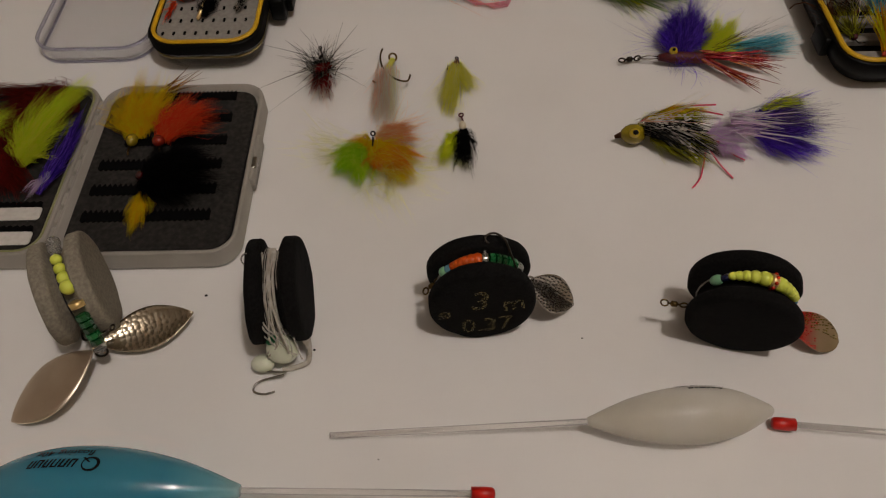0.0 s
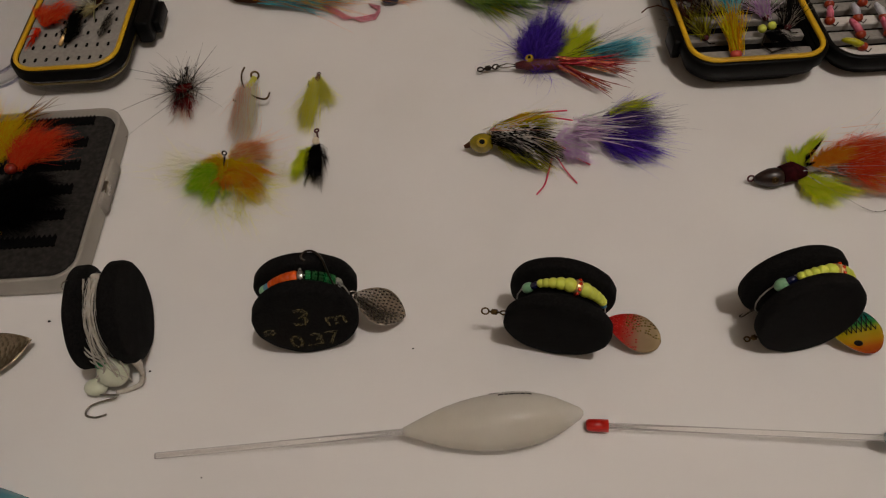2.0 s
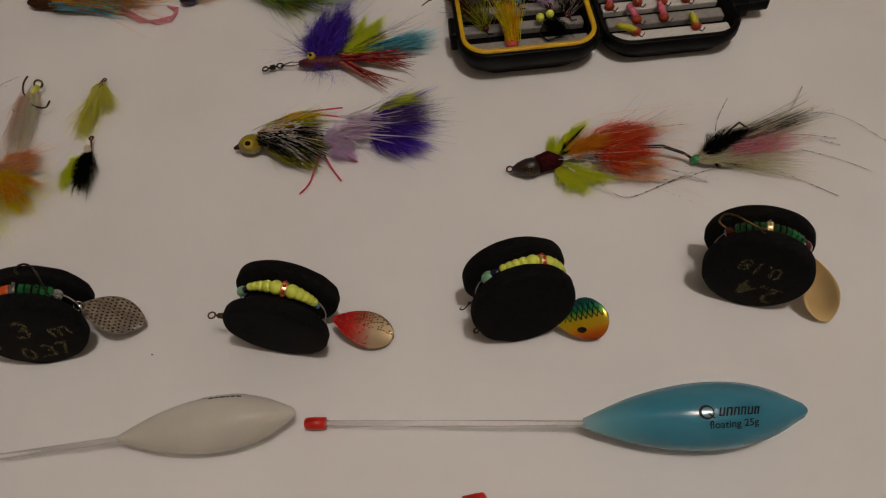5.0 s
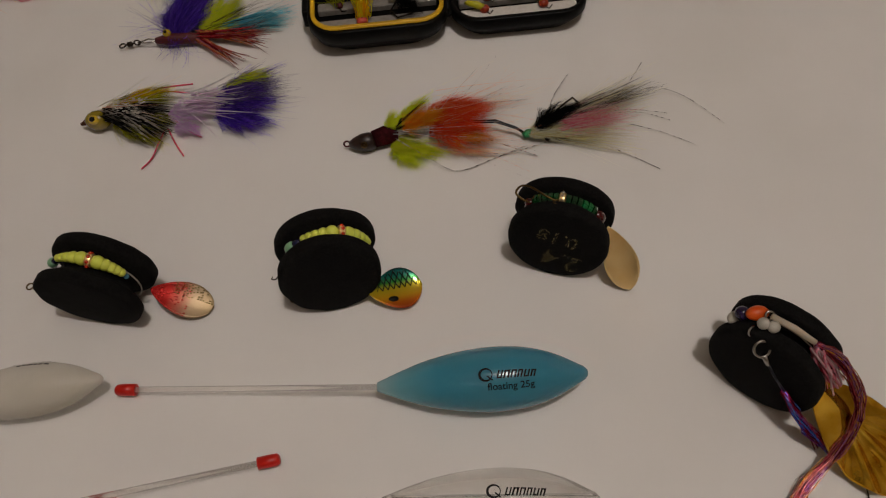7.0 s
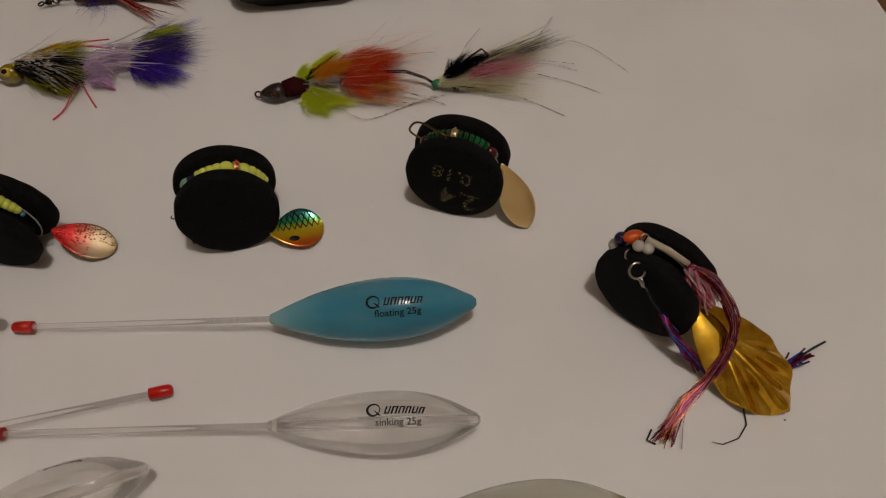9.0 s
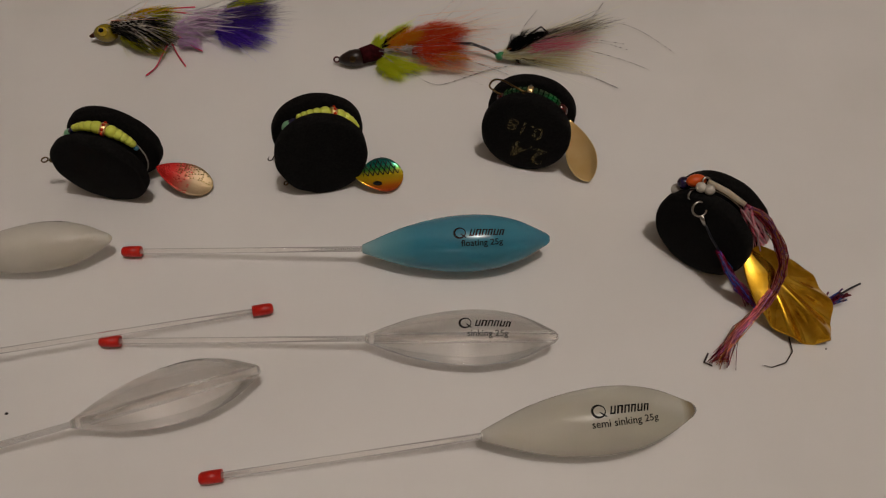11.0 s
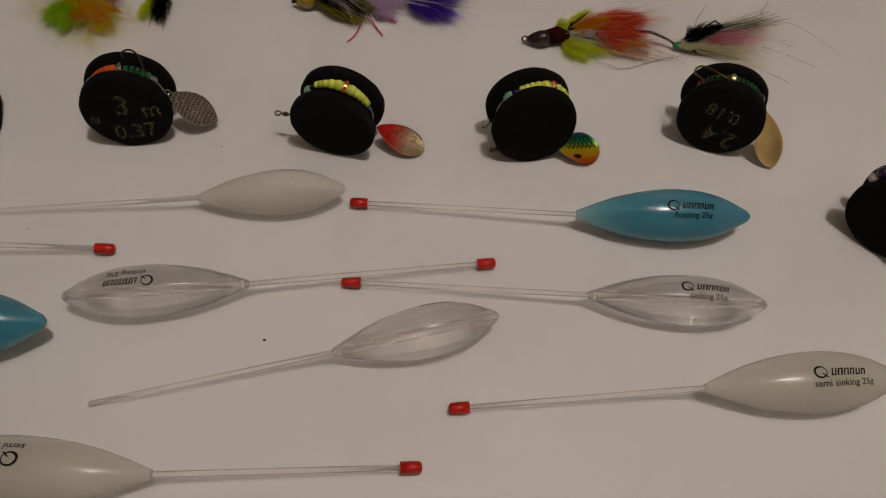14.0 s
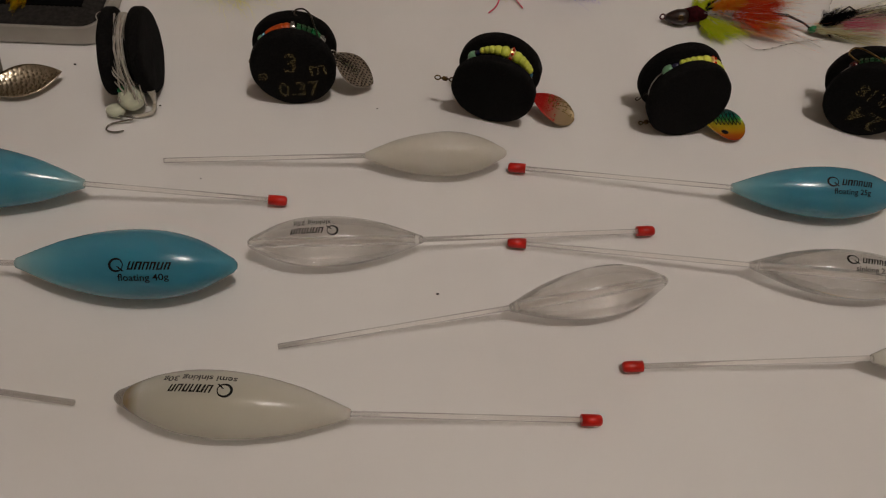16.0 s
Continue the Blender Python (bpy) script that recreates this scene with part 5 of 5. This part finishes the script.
# purple, lime and aqua fly with a swivel
f = fly("purple, lime and aqua fly with red tinsel legs", 146, 399, GRP)
b = Buf()
plume(b, at(150, 401, 6), at(168, 449, 9), .012, 520, -0.05)
plume(b, at(149, 402, 6), at(158, 438, 10), .013, 620, 0.03)
plume(b, at(155, 401, 7), at(172, 434, 9), .009, 420, -0.03)
plume(b, at(150, 401, 5), at(143, 426, 6), .007, 160, 0.12)
fibres(b, 90, at(152, 405, 7), (0.35, 1, .1), .056, .17, .00011, .003, curl=.5)
fibres(b, 70, at(147, 403, 5), (-.55, .8, 0), .026, .4, .00011, .003, curl=1.1)
fibres(b, 80, at(151, 396, 4), (0.1, -.7, 0), .012, .6, .00011, .004, curl=1.2)
part("wing", b, PURPLE, f, "purple marabou wing", in_world=True)
b = Buf()
plume(b, at(166, 400, 6), at(180, 431, 8), .008, 520, -0.03)
plume(b, at(169, 400, 6), at(191, 429, 7), .008, 480, 0.0)
plume(b, at(172, 400, 5), at(192, 413, 6), .006, 320, 0.0)
part("lime_wing", b, LIME, f, "chartreuse marabou", in_world=True)
b = fibres(Buf(), 240, at(180, 403, 5), (1, .24, .02), .042, .06, .00018, .0022, curl=.12)
fibres(b, 120, at(184, 402, 4), (1, .10, .0), .036, .05, .00018, .0015, curl=.12)
part("aqua_wing", b, AQUA, f, "aqua hair", in_world=True)
part("dark_fibres", fibres(fibres(Buf(), 26, at(172, 404, 7), (1, .42, .02), .046, .12, .00016, .003), 16, at(182, 402, 6), (1, .08, 0), .042, .10, .00016, .002), GRIZZLY, f, in_world=True)
b = fibres(Buf(), 46, at(166, 398.5, 6), (1, -.10, -.03), .043, .055, .00055, .0018, curl=.22)
fibres(b, 22, at(164, 396, 5), (.72, -.70, -.03), .040, .05, .00055, .0012, curl=.16)
fibres(b, 18, at(184, 396, 4), (1, -.36, 0), .025, .10, .00055, .002, curl=.3)
part("tinsel", b, TINSEL, f, "red holographic tinsel", in_world=True)
part("body", Buf().tube([at(138, 399, 5), at(146, 398.5, 5.5), at(160, 398, 5), at(170, 397.5, 4)], [.0018, .0036, .0034, .0016], 10), THREAD_RED, f, "dark red wrapped body", in_world=True)
part("eye", Buf().ball(at(146, 399.5, 9.2), .0025).moved(Matrix()), EYE_YEL, f, "yellow eye", in_world=True)
part("pupil", Buf().ball(at(145.7, 398.4, 11.3), .0010), INK, f, in_world=True)
part("swivel", swivel(Buf(), at(115.5, 399.5, 3), at(128, 400.5, 4), .0005), DARK_STEEL, f, in_world=True)
part("loop", Buf().tube([at(126.5, 400.3, 3.6), at(133, 402, 4.4), at(139, 399.5, 5)], .0004, 6).tube([at(126.5, 400.3, 3.6), at(133, 398.8, 4.2), at(139, 398.6, 5)], .0004, 6), STEEL, f, in_world=True)

# round-headed purple-tailed fly
f = fly("olive headed fly with guinea hackle and purple tail", 106, 338, GRP)
b = Buf()
plume(b, at(178, 338, 5), at(215, 338, 6), .014, 560, 0.02)
plume(b, at(177, 340, 6), at(212, 358, 6), .009, 520, 0.05)
plume(b, at(178, 335, 5), at(212, 318, 5), .009, 560, -0.04)
fibres(b, 70, at(184, 340, 5), (1, .16, 0), .036, .22, .00011, .004, curl=.25)
fibres(b, 50, at(184, 333, 4), (1, -.35, 0), .032, .18, .00011, .004, curl=.25)
part("tail", b, PURPLE, f, "purple marabou tail", in_world=True)
part("barb_fringe", fibres(Buf(), 190, at(188, 343, 7), (1, .12, 0), .032, .24, .00011, .005, curl=.2), strand("grey_purple_barbs", ["2A2038", "4A3E58", "6A6074"]), f, "dark barb fringe", in_world=True, kind="stuff")
part("tail_flash", plume(plume(Buf(), at(184, 350, 9), at(209, 359, 9), .004, 200), at(190, 352, 10), at(212, 355, 9), .003, 120), LIME, f, "lime streaks over the tail", in_world=True)
b = plume(Buf(), at(152, 334, 6), at(184, 337, 8), .0085, 420, 0.0)
plume(b, at(166, 338, 6), at(181, 353, 6), .007, 220, 0.1)
plume(b, at(156, 329, 5), at(172, 320, 4), .006, 180, 0.0)
part("collar", b, LILAC, f, "lilac hair collar", in_world=True)
part("rubber_hair", fibres(Buf(), 26, at(166, 338, 11), (1, -.10, .0), .030, .20, .00055, .004, curl=.25), strand("lilac_rubber", ["B89CC0", "D0B8D4"], .4), f, "lilac rubber legs", in_world=True)
part("pink_tuft", plume(Buf(), at(157, 330, 5), at(170, 321, 3), .005, 160), strand("mauve_marabou", ["A860A8", "C080BE"]), f, "mauve tuft", in_world=True)
b = plume(Buf(), at(116, 341, 6), at(151, 354, 7), .0075, 420, 0.05)
plume(b, at(118, 340, 6), at(156, 347, 8), .008, 420, 0.05)
plume(b, at(122, 335, 5), at(157, 329, 6), .011, 560, 0.0)
plume(b, at(126, 332, 5), at(150, 317, 4), .007, 300, 0.0)
part("olive_wing", b, OLIVE, f, "olive and yellow marabou", in_world=True)
b = plume(Buf(), at(120, 342, 8), at(143, 356, 9), .003, 160, 0.05)
plume(b, at(128, 346, 9), at(156, 352, 9), .004, 160, 0.0)
part("gold_streak", b, YELLOW, f, "gold feather along the back", in_world=True)
b = Buf()
for k in range(330):
    u = rng.random()
    p0 = at(117 + 13 * rng.random(), 340 - 7 * rng.random(), 8 + 5 * rng.random())
    d = Vector((1, 0.16 - 0.98 * u, -0.08)).normalized()
    ln = .031 * rng.uniform(.45, 1)
    b.tube([p0, p0 + d * ln * .5 + Vector((0, 0, .001)), p0 + d * ln - Vector((0, 0, .003))], [.00022, .00045, .00012], 4, True, .3)
b.v = [(x, y, max(z, .0006)) for x, y, z in b.v]
part("hackle", b, GUINEA, f, "black and white spotted guinea hackle", in_world=True)
sp = Buf()
for _ in range(90):
    u, w = rng.random(), rng.random()
    sp.ball(at(123 + 20 * u, 341 - 24 * u * w - 3 * w, 15.8 - 5 * u * w - 3 * w), .0005, 1.9, .8, .6, 5, pose(0, 0, 0, 0, 0, 8 - 45 * w))
part("spots", sp, strand("white_feather_spots", ["A09A90", "B8B2A8"]), f, "white feather spots", in_world=True, kind="stuff")
part("rib", fibres(Buf(), 12, at(118, 341, 10), (1, -.05, .05), .044, .22, .00035, .002, curl=.4), PALE_PINK, f, "pale rubber strands", in_world=True)
for pts in (((118, 344, 8), (132, 354, 7), (148, 358.5, 5), (163, 360, 4)), ((119, 343, 8), (138, 353, 8), (152, 353.5, 6), (165, 352, 4)), ((150, 326, 4), (147, 317, 3), (144, 309, 1.5), (139, 303, 1)), ((152, 327, 4), (156, 318, 2), (161, 309, 1)), ((156, 331, 6), (163, 325, 3), (170, 321, 1.2))):
    part("leg", Buf().tube(spline([at(*p) for p in pts]), .00042, 6), HOT_PINK, f, "pink rubber leg", in_world=True)
part("head", Buf().lathe([(-.0062, .0008), (-.0056, .0024), (-.0035, .0043), (-.0008, .0054), (.0022, .0055), (.0048, .0045), (.0066, .003)], Matrix.Translation(at(112.5, 336.8, 6.2)), 24), HEAD_GREEN, f, "glossy olive head", in_world=True)
for nm, r, m, o in (("eye", .0030, EYE_YEL, 0), ("pupil", .0017, INK, .0013)):
    part(nm, Buf().ball(at(112.8, 333.8, 9.8) + Vector((0, -o * .7, o * 1.1)), r, 1, .9, .9), m, f, in_world=True)
part("nose", Buf().tube([at(103.5, 336.5, 4.6), at(107, 336.8, 5.8)], [.0009, .0018], 10), BROWN_F, f, "dark nose", in_world=True)

# dark-headed articulated fly
f = fly("dark headed articulated fly in lime, orange and coral", 252, 302, GRP)
part("head", Buf().lathe([(-.001, .0016), (.002, .0034), (.006, .0048), (.0095, .0050), (.0125, .0042), (.013, .003)], frame_to(at(252, 301.5, 4.5), at(272, 301, 6.5)), 20), HEAD_DARK, f, "dark bullet head", in_world=True)
part("eye", Buf().torus(at(259, 296.8, 8.2), .0014, .0004, pose(0, 0, 0, 45, 0, 0)).ball(at(259, 297, 8.0), .0009), BRASS, f, in_world=True)
part("nose_ring", Buf().torus(at(249.6, 302.5, 4), .0016, .0005, pose(0, 0, 0, 70, 0, 0)), THREAD_RED, f, in_world=True)
part("collar", plume(Buf().tube([at(264, 302, 6), at(270, 303.5, 6.5), at(277, 303, 5)], [.0046, .0052, .0030], 12), at(266, 303, 6), at(277, 304, 7), .006, 220), strand("maroon_wool", ["2E060C", "4A0E18", "661A24"], .8), f, "maroon wool collar", in_world=True)
b = plume(Buf(), at(273, 306, 6), at(296, 328, 6), .005, 420, 0.06)
plume(b, at(272, 306, 5), at(276, 324, 4), .004, 160, 0.0)
plume(b, at(273, 307, 5), at(288, 319, 4), .005, 220, 0.0)
plume(b, at(273, 299, 4), at(302, 289, 3), .008, 560, -0.05)
plume(b, at(275, 297, 4), at(288, 282, 3), .007, 380, 0.0)
part("lime_wing", b, LIME, f, "chartreuse marabou", in_world=True)
part("grizzly_wing", plume(plume(Buf(), at(277, 307, 9), at(292, 323, 8), .0024, 60), at(276, 304, 9), at(288, 311, 10), .003, 40), BLACK_F, f, "dark barred feather", in_world=True)
b = plume(Buf(), at(280, 305, 9), at(303, 309, 13), .007, 620, puff=.5)
plume(b, at(304, 300, 6), at(329, 293, 5), .007, 320, 0.0)
part("orange_body", b, ORANGE, f, "orange dubbing", in_world=True)
b = plume(Buf(), at(292, 308, 8), at(327, 311, 12), .011, 1000, 0.03)
plume(b, at(294, 303, 6), at(325, 300, 7), .011, 900, -0.02)
part("coral_wing", b, CORAL, f, "coral marabou", in_world=True)
b = fibres(Buf(), 90, at(300, 311, 8), (1, .14, .0), .052, .15, .00010, .005, curl=.3)
fibres(b, 90, at(300, 298, 4), (1, -.14, 0), .050, .16, .00010, .004, curl=.3)
plume(b, at(304, 314, 7), at(332, 319, 6), .005, 110, 0.0)
plume(b, at(302, 292, 4), at(328, 285, 3), .005, 110, 0.0)
part("salmon_hair", b, SALMON, f, "fine salmon hair", in_world=True)
tn = Buf()
for pts in (((272, 302, 9), (300, 297, 8), (325, 286, 3), (350, 290, 1.5), (362, 296, 1)), ((276, 299, 8), (292, 287, 4), (306, 278.5, 1.2), (325, 284, 1), (345, 291, 1)), ((272, 303, 9), (305, 302, 9), (330, 291, 5), (349, 283, 1)), ((310, 316, 8), (326, 324, 6), (341, 334, 3)), ((306, 312, 9), (330, 318, 7), (350, 322, 3))):
    tn.tube(spline([at(*p) for p in pts]), .00024, 4, True, .4)
fibres(tn, 11, at(280, 301, 9), (1, -.17, -.06), .070, .09, .00015, .002, curl=.25)
fibres(tn, 9, at(306, 311, 8), (1, .5, .0), .045, .25, .00016, .003, curl=.2)
part("tinsel", tn, TINSEL_SILVER, f, "long silver and black tinsel", in_world=True)
part("wire", Buf().tube([at(318, 306, 8), at(330, 304.5, 8), at(340, 300, 6), at(345, 296.5, 4)], .0005, 6).tube([at(318, 304.5, 8), at(330, 303, 8), at(340, 299, 6), at(345, 295.5, 4)], .0005, 6), WIRE, f, "dark joining wire", in_world=True)
part("rear_head", Buf().tube([at(343.5, 295.5, 3.5), at(346, 296.5, 4), at(349, 297.5, 4)], [.0018, .0024, .0018], 8), GREEN_PAINT, f, "green thread knot", in_world=True)
b = fibres(Buf(), 170, at(348, 297, 4.5), (1, .32, .05), .076, .09, .00016, .0012, curl=.10)
fibres(b, 50, at(348, 297, 5), (1, .62, .05), .040, .16, .00016, .0012, curl=.15)
fibres(b, 150, at(348, 295.5, 4), (1, -.14, .0), .056, .13, .0002, .0015, curl=.2)
part("cream_wing", b, CREAM, f, "cream bucktail hair", in_world=True)
part("dark_wing", plume(plume(Buf(), at(350, 297.5, 6), at(374, 306, 11), .006, 760, 0.03), at(350, 295, 4), at(374, 286, 3), .0025, 90), BLACK_F, f, "black feather", in_world=True)
part("pink_wing", fibres(Buf(), 190, at(368, 298, 6), (1, .10, 0), .036, .09, .00014, .003), PINK, f, "pink hair", in_world=True)
b = fibres(Buf(), 90, at(368, 304, 6), (1, .30, .02), .056, .05, .0002, .002, curl=.08)
part("barred_wing", b, GRIZZLY, f, "barred dark hackle", in_world=True)
tn = Buf()
for pts in (((398, 313, 5), (419, 320, 4), (436, 313, 2), (452, 292, .8)), ((396, 314, 4), (408, 326, 4), (419, 341, 3)), ((358, 304, 6), (364, 320, 5), (376, 338, 3)), ((385, 305, 4), (408, 305, 2), (424, 298, 1)), ((400, 297, 3), (418, 290, 1), (433, 279, .8)), ((380, 304, 4), (402, 307, 3), (424, 303, 1)), ((380, 288, 3), (398, 276, 1), (410, 266, .8))):
    tn.tube(spline([at(*p) for p in pts]), .00024, 4, True, .4)
part("tail_tinsel", tn, TINSEL_SILVER, f, "thin silver and black tinsel", in_world=True)
part("hook", Buf().tube([at(356, 300, 6), at(366, 309, 9), at(373, 314, 9), at(376, 309, 9), at(372, 304, 8)], .0006, 6), DARK_STEEL, f, in_world=True)

# small flies in the middle
f = fly("small grizzly fly with red body", -57, 396, GRP)
part("hackle", fibres(Buf(), 260, at(-57.5, 394, 5), (0, .0, .2), .0105, .9, .00026, .0035, curl=2.2), GRIZZLY, f, in_world=True)
part("body", plume(plume(plume(Buf(), at(-57, 394, 6), at(-53, 372, 3), .005, 220), at(-58, 394, 6), at(-63, 376, 3), .005, 160), at(-57, 396, 8), at(-56, 384, 12), .006, 220), strand("crimson_marabou", ["3A060A", "6A1014", "8A2424"]), f, "crimson marabou body", in_world=True)
part("veil", fibres(Buf(), 40, at(-56, 384, 3), (.1, -1, 0), .020, .3, .00014, .002), PALE_PINK, f, in_world=True)
part("hook", hook(Buf(), pose(-.0615, .4175, .002, 90, 0, -75), .010, .0004), DARK_STEEL, f, in_world=True)

f = fly("pale pink streamer fly on a dark treble hook", -20, 400, GRP)
for pts in (((-20, 396, 6), (-21.5, 392, 6.5), (-23.5, 396, 8), (-24, 402, 9), (-23, 407.5, 9)), ((-20, 396, 6), (-18.5, 388, 6), (-13, 383, 6.4), (-8, 382, 6.6), (-6.5, 386.5, 7)), ((-20, 396, 5), (-22, 388, 5), (-26, 383, 5), (-28, 384, 5.5))):
    part("hook", Buf().tube(spline([at(*p) for p in pts]), .00055, 6), BRASS, f, "dark treble hook arm", in_world=True)
part("hook_eye", Buf().torus(at(-17, 403, 6.3), .0022, .0006, pose(0, 0, 0, 40, 20, 0)), BRASS, f, in_world=True)
part("wing", fibres(fibres(Buf(), 300, at(-20.5, 392, 5), (-.03, -1, -.04), .044, .07, .00013, .0022, curl=.12), 90, at(-22, 394, 6), (-.15, -1, 0), .026, .14, .00013, .002), PALE_PINK, f, "pale pink hair", in_world=True)
part("side", fibres(Buf(), 260, at(-18.5, 392, 5), (.02, -1, -.04), .044, .065, .00013, .002, curl=.12), strand("pale_straw_hair", ["C0B890", "D4CCA6", "E0DAB8"]), f, "cream hair", in_world=True)
part("binding", Buf().tube([at(-17, 401, 6.2), at(-20, 392, 6.2)], .0016, 8), PALE_YEL, f, in_world=True)

f = fly("small pale yellow fly with maroon head", 20, 398, GRP)
b = fibres(Buf(), 420, at(20, 396, 4), (-.12, -1, -.03), .040, .06, .00017, .0016, curl=.06)
fibres(b, 260, at(21, 396, 4), (.34, -.9, -.03), .024, .16, .00014, .0016, curl=.08)
fibres(b, 160, at(20, 394, 3), (-.34, -1, -.03), .034, .12, .00013, .0018, curl=.08)
part("wing", b, PALE_YEL, f, in_world=True)
part("head", Buf().tube([at(20.5, 402, 4), at(20.5, 397, 4.5), at(20, 392, 4)], [.0012, .0020, .0010], 8), THREAD_RED, f, in_world=True)
part("hook", hook(Buf(), pose(.0205, .404, .003, 80, 0, -95), .009, .0004), DARK_STEEL, f, in_world=True)

f = fly("lime, yellow and orange marabou fly with two tufts", -25, 331, GRP)
b = plume(Buf(), at(-27, 330, 6), at(-45, 314, 5), .010, 900, 0.0)
plume(b, at(-27, 328, 6), at(-34, 306, 5), .009, 620, 0.0)
plume(b, at(-30, 332, 5), at(-48, 329, 4), .007, 320, 0.05)
part("lime_tuft", b, LIME_BRIGHT, f, "lime marabou tuft", in_world=True)
b = plume(Buf(), at(-27, 333, 8), at(-13, 318, 7), .009, 620)
plume(b, at(-26, 334, 7), at(-42, 334, 5), .006, 300, 0.0)
plume(b, at(-22, 330, 7), at(-2, 322, 5), .010, 520, 0.0)
plume(b, at(-20, 322, 5), at(-2, 308, 3), .009, 320, 0.0)
part("yellow_tuft", b, YELLOW, f, "yellow marabou", in_world=True)
b = plume(Buf(), at(-22, 328, 8), at(-6, 313, 7), .008, 520)
plume(b, at(-26, 322, 9), at(-20, 311, 8), .006, 260, 0.1)
plume(b, at(-20, 332, 7), at(2, 324, 5), .005, 220)
part("orange_tuft", b, ORANGE, f, "orange marabou tuft", in_world=True)
b = plume(Buf(), at(-24, 336, 8), at(-3, 346, 6), .007, 460)
plume(b, at(-22, 334, 8), at(0, 337, 6), .006, 320)
fibres(b, 60, at(-18, 340, 7), (1, .35, 0), .024, .3, .00013, .003, curl=.5)
part("salmon_tuft", b, strand("peach_marabou", ["D06A40", "E0855A", "EAA47E"]), f, "peach marabou tuft", in_world=True)
b = fibres(Buf(), 150, at(-22, 318, 3), (.5, -1, 0), .028, .5, .00010, .008, curl=.5)
fibres(b, 110, at(-42, 328, 3), (-1, .3, 0), .020, .5, .00010, .006, curl=.5)
fibres(b, 110, at(-8, 322, 3), (1, -.4, 0), .020, .6, .00010, .007, curl=.5)
part("veil", b, PALE_YEL, f, "pale wispy fibres", in_world=True)
part("eye", Buf().torus(at(-25, 335.5, 12), .0011, .0004, pose(0, 0, 0, 60, 0, 0)).tube([at(-25, 334, 11), at(-25, 329, 9)], .0006, 6), DARK_STEEL, f, in_world=True)

f = fly("small black and lime fly with dark hook", 22, 348, GRP)
part("wing", plume(plume(Buf(), at(23, 344, 6), at(25, 315, 5), .006, 420, width=.00024), at(23, 334, 5), at(19, 317, 4), .005, 160, width=.00024), BLACK_F, f, "black feather", in_world=True)
part("lime_wing", plume(plume(Buf(), at(20, 343, 5), at(11, 320, 3), .005, 420, -0.05), at(18, 340, 5), at(13, 333, 3), .004, 120), LIME, f, in_world=True)
part("head", Buf().ball(at(22.5, 345.5, 6.5), .0022, .9, 1.3, 1), PALE_PINK, f, in_world=True)
part("hook", hook(Buf(), pose(.0222, .3545, .0045, 100, 0, -80), .013, .0005), THREAD_RED, f, in_world=True)

# flies at the back
f = fly("brown headed fly with teal and orange wing", -40, 489, GRP)
part("head", Buf().tube([at(-43, 486, 4), at(-38, 485, 5), at(-28, 483, 5), at(-20, 481, 4)], [.0012, .0042, .0046, .003], 10), BROWN_F, f, "brown head", in_world=True)
part("hackle", plume(Buf(), at(-34, 484, 5), at(-8, 478, 5), .008, 260), BROWN_F, f, in_world=True)
part("wing", fibres(fibres(Buf(), 200, at(-24, 484, 6), (1, -.1, .03), .075, .08, .0003, .003), 120, at(-24, 482, 5), (1, -.14, 0), .06, .1, .0003, .003), ORANGE, f, in_world=True)
part("teal_wing", fibres(Buf(), 150, at(-20, 480, 5), (1, -.18, 0), .05, .08, .0003, .003), AQUA, f, in_world=True)
part("cream_wing", fibres(Buf(), 100, at(-14, 484, 6), (1, -.1, .05), .06, .08, .0003, .003), PALE_YEL, f, in_world=True)
for q in range(4):
    a = q * 1.6
    lg = Buf().tube([at(20, 474 - a, 3), at(34, 462 - a, 2), at(45, 454 + a, 1.5), at(54, 456 + a, 1.5), at(57, 464 + a, 1.5), at(50, 471, 2)], .0005, 5)
    part("leg", lg, PINK, f, "looped pink rubber leg", in_world=True)
part("tail", Buf().ball(at(64, 473, 4), .0040, 1.5, 1, 1), B_NAVY, f, "dark blue bead tail", in_world=True)
part("tail_hair", fibres(Buf(), 60, at(66, 474, 4), (1, .2, 0), .02, .3, .0003, .001), SALMON, f, in_world=True)

f = fly("green hair fly with maroon tail", 130, 466, GRP)
b = fibres(Buf(), 220, at(118, 470, 6), (1, -.35, -.02), .055, .13, .0003, .004)
fibres(b, 160, at(112, 474, 6), (.8, -.6, -.05), .040, .2, .0003, .004)
part("wing", b, GREEN_F, f, in_world=True)
part("yellow_hair", fibres(Buf(), 60, at(128, 462, 4), (.7, -.7, 0), .022, .25, .0003, .003), OLIVE, f, in_world=True)
part("tail", plume(Buf(), at(160, 466, 5), at(190, 462, 5), .009, 240), strand("plum_marabou", ["2A0A1C", "48142E", "662844"]), f, in_world=True)

# stray bits on the table top
for x, y, s in ((-100, 244, 1.0), (106, 99, 1.0), (-46.5, 214.5, .8), (72.5, 218, .6), (462, 92, .6), (-16, 164.5, .5)):
    c = thing("crumb", Matrix.Translation(at(x, y, 0)), "tiny dark crumb on the white table", "crumb", "crumbs on the table")
    part("speck", Buf().ball(at(x, y, .4 * s), .0006 * s, 1.3, 1, .6, 6), CRUMB, c, in_world=True)
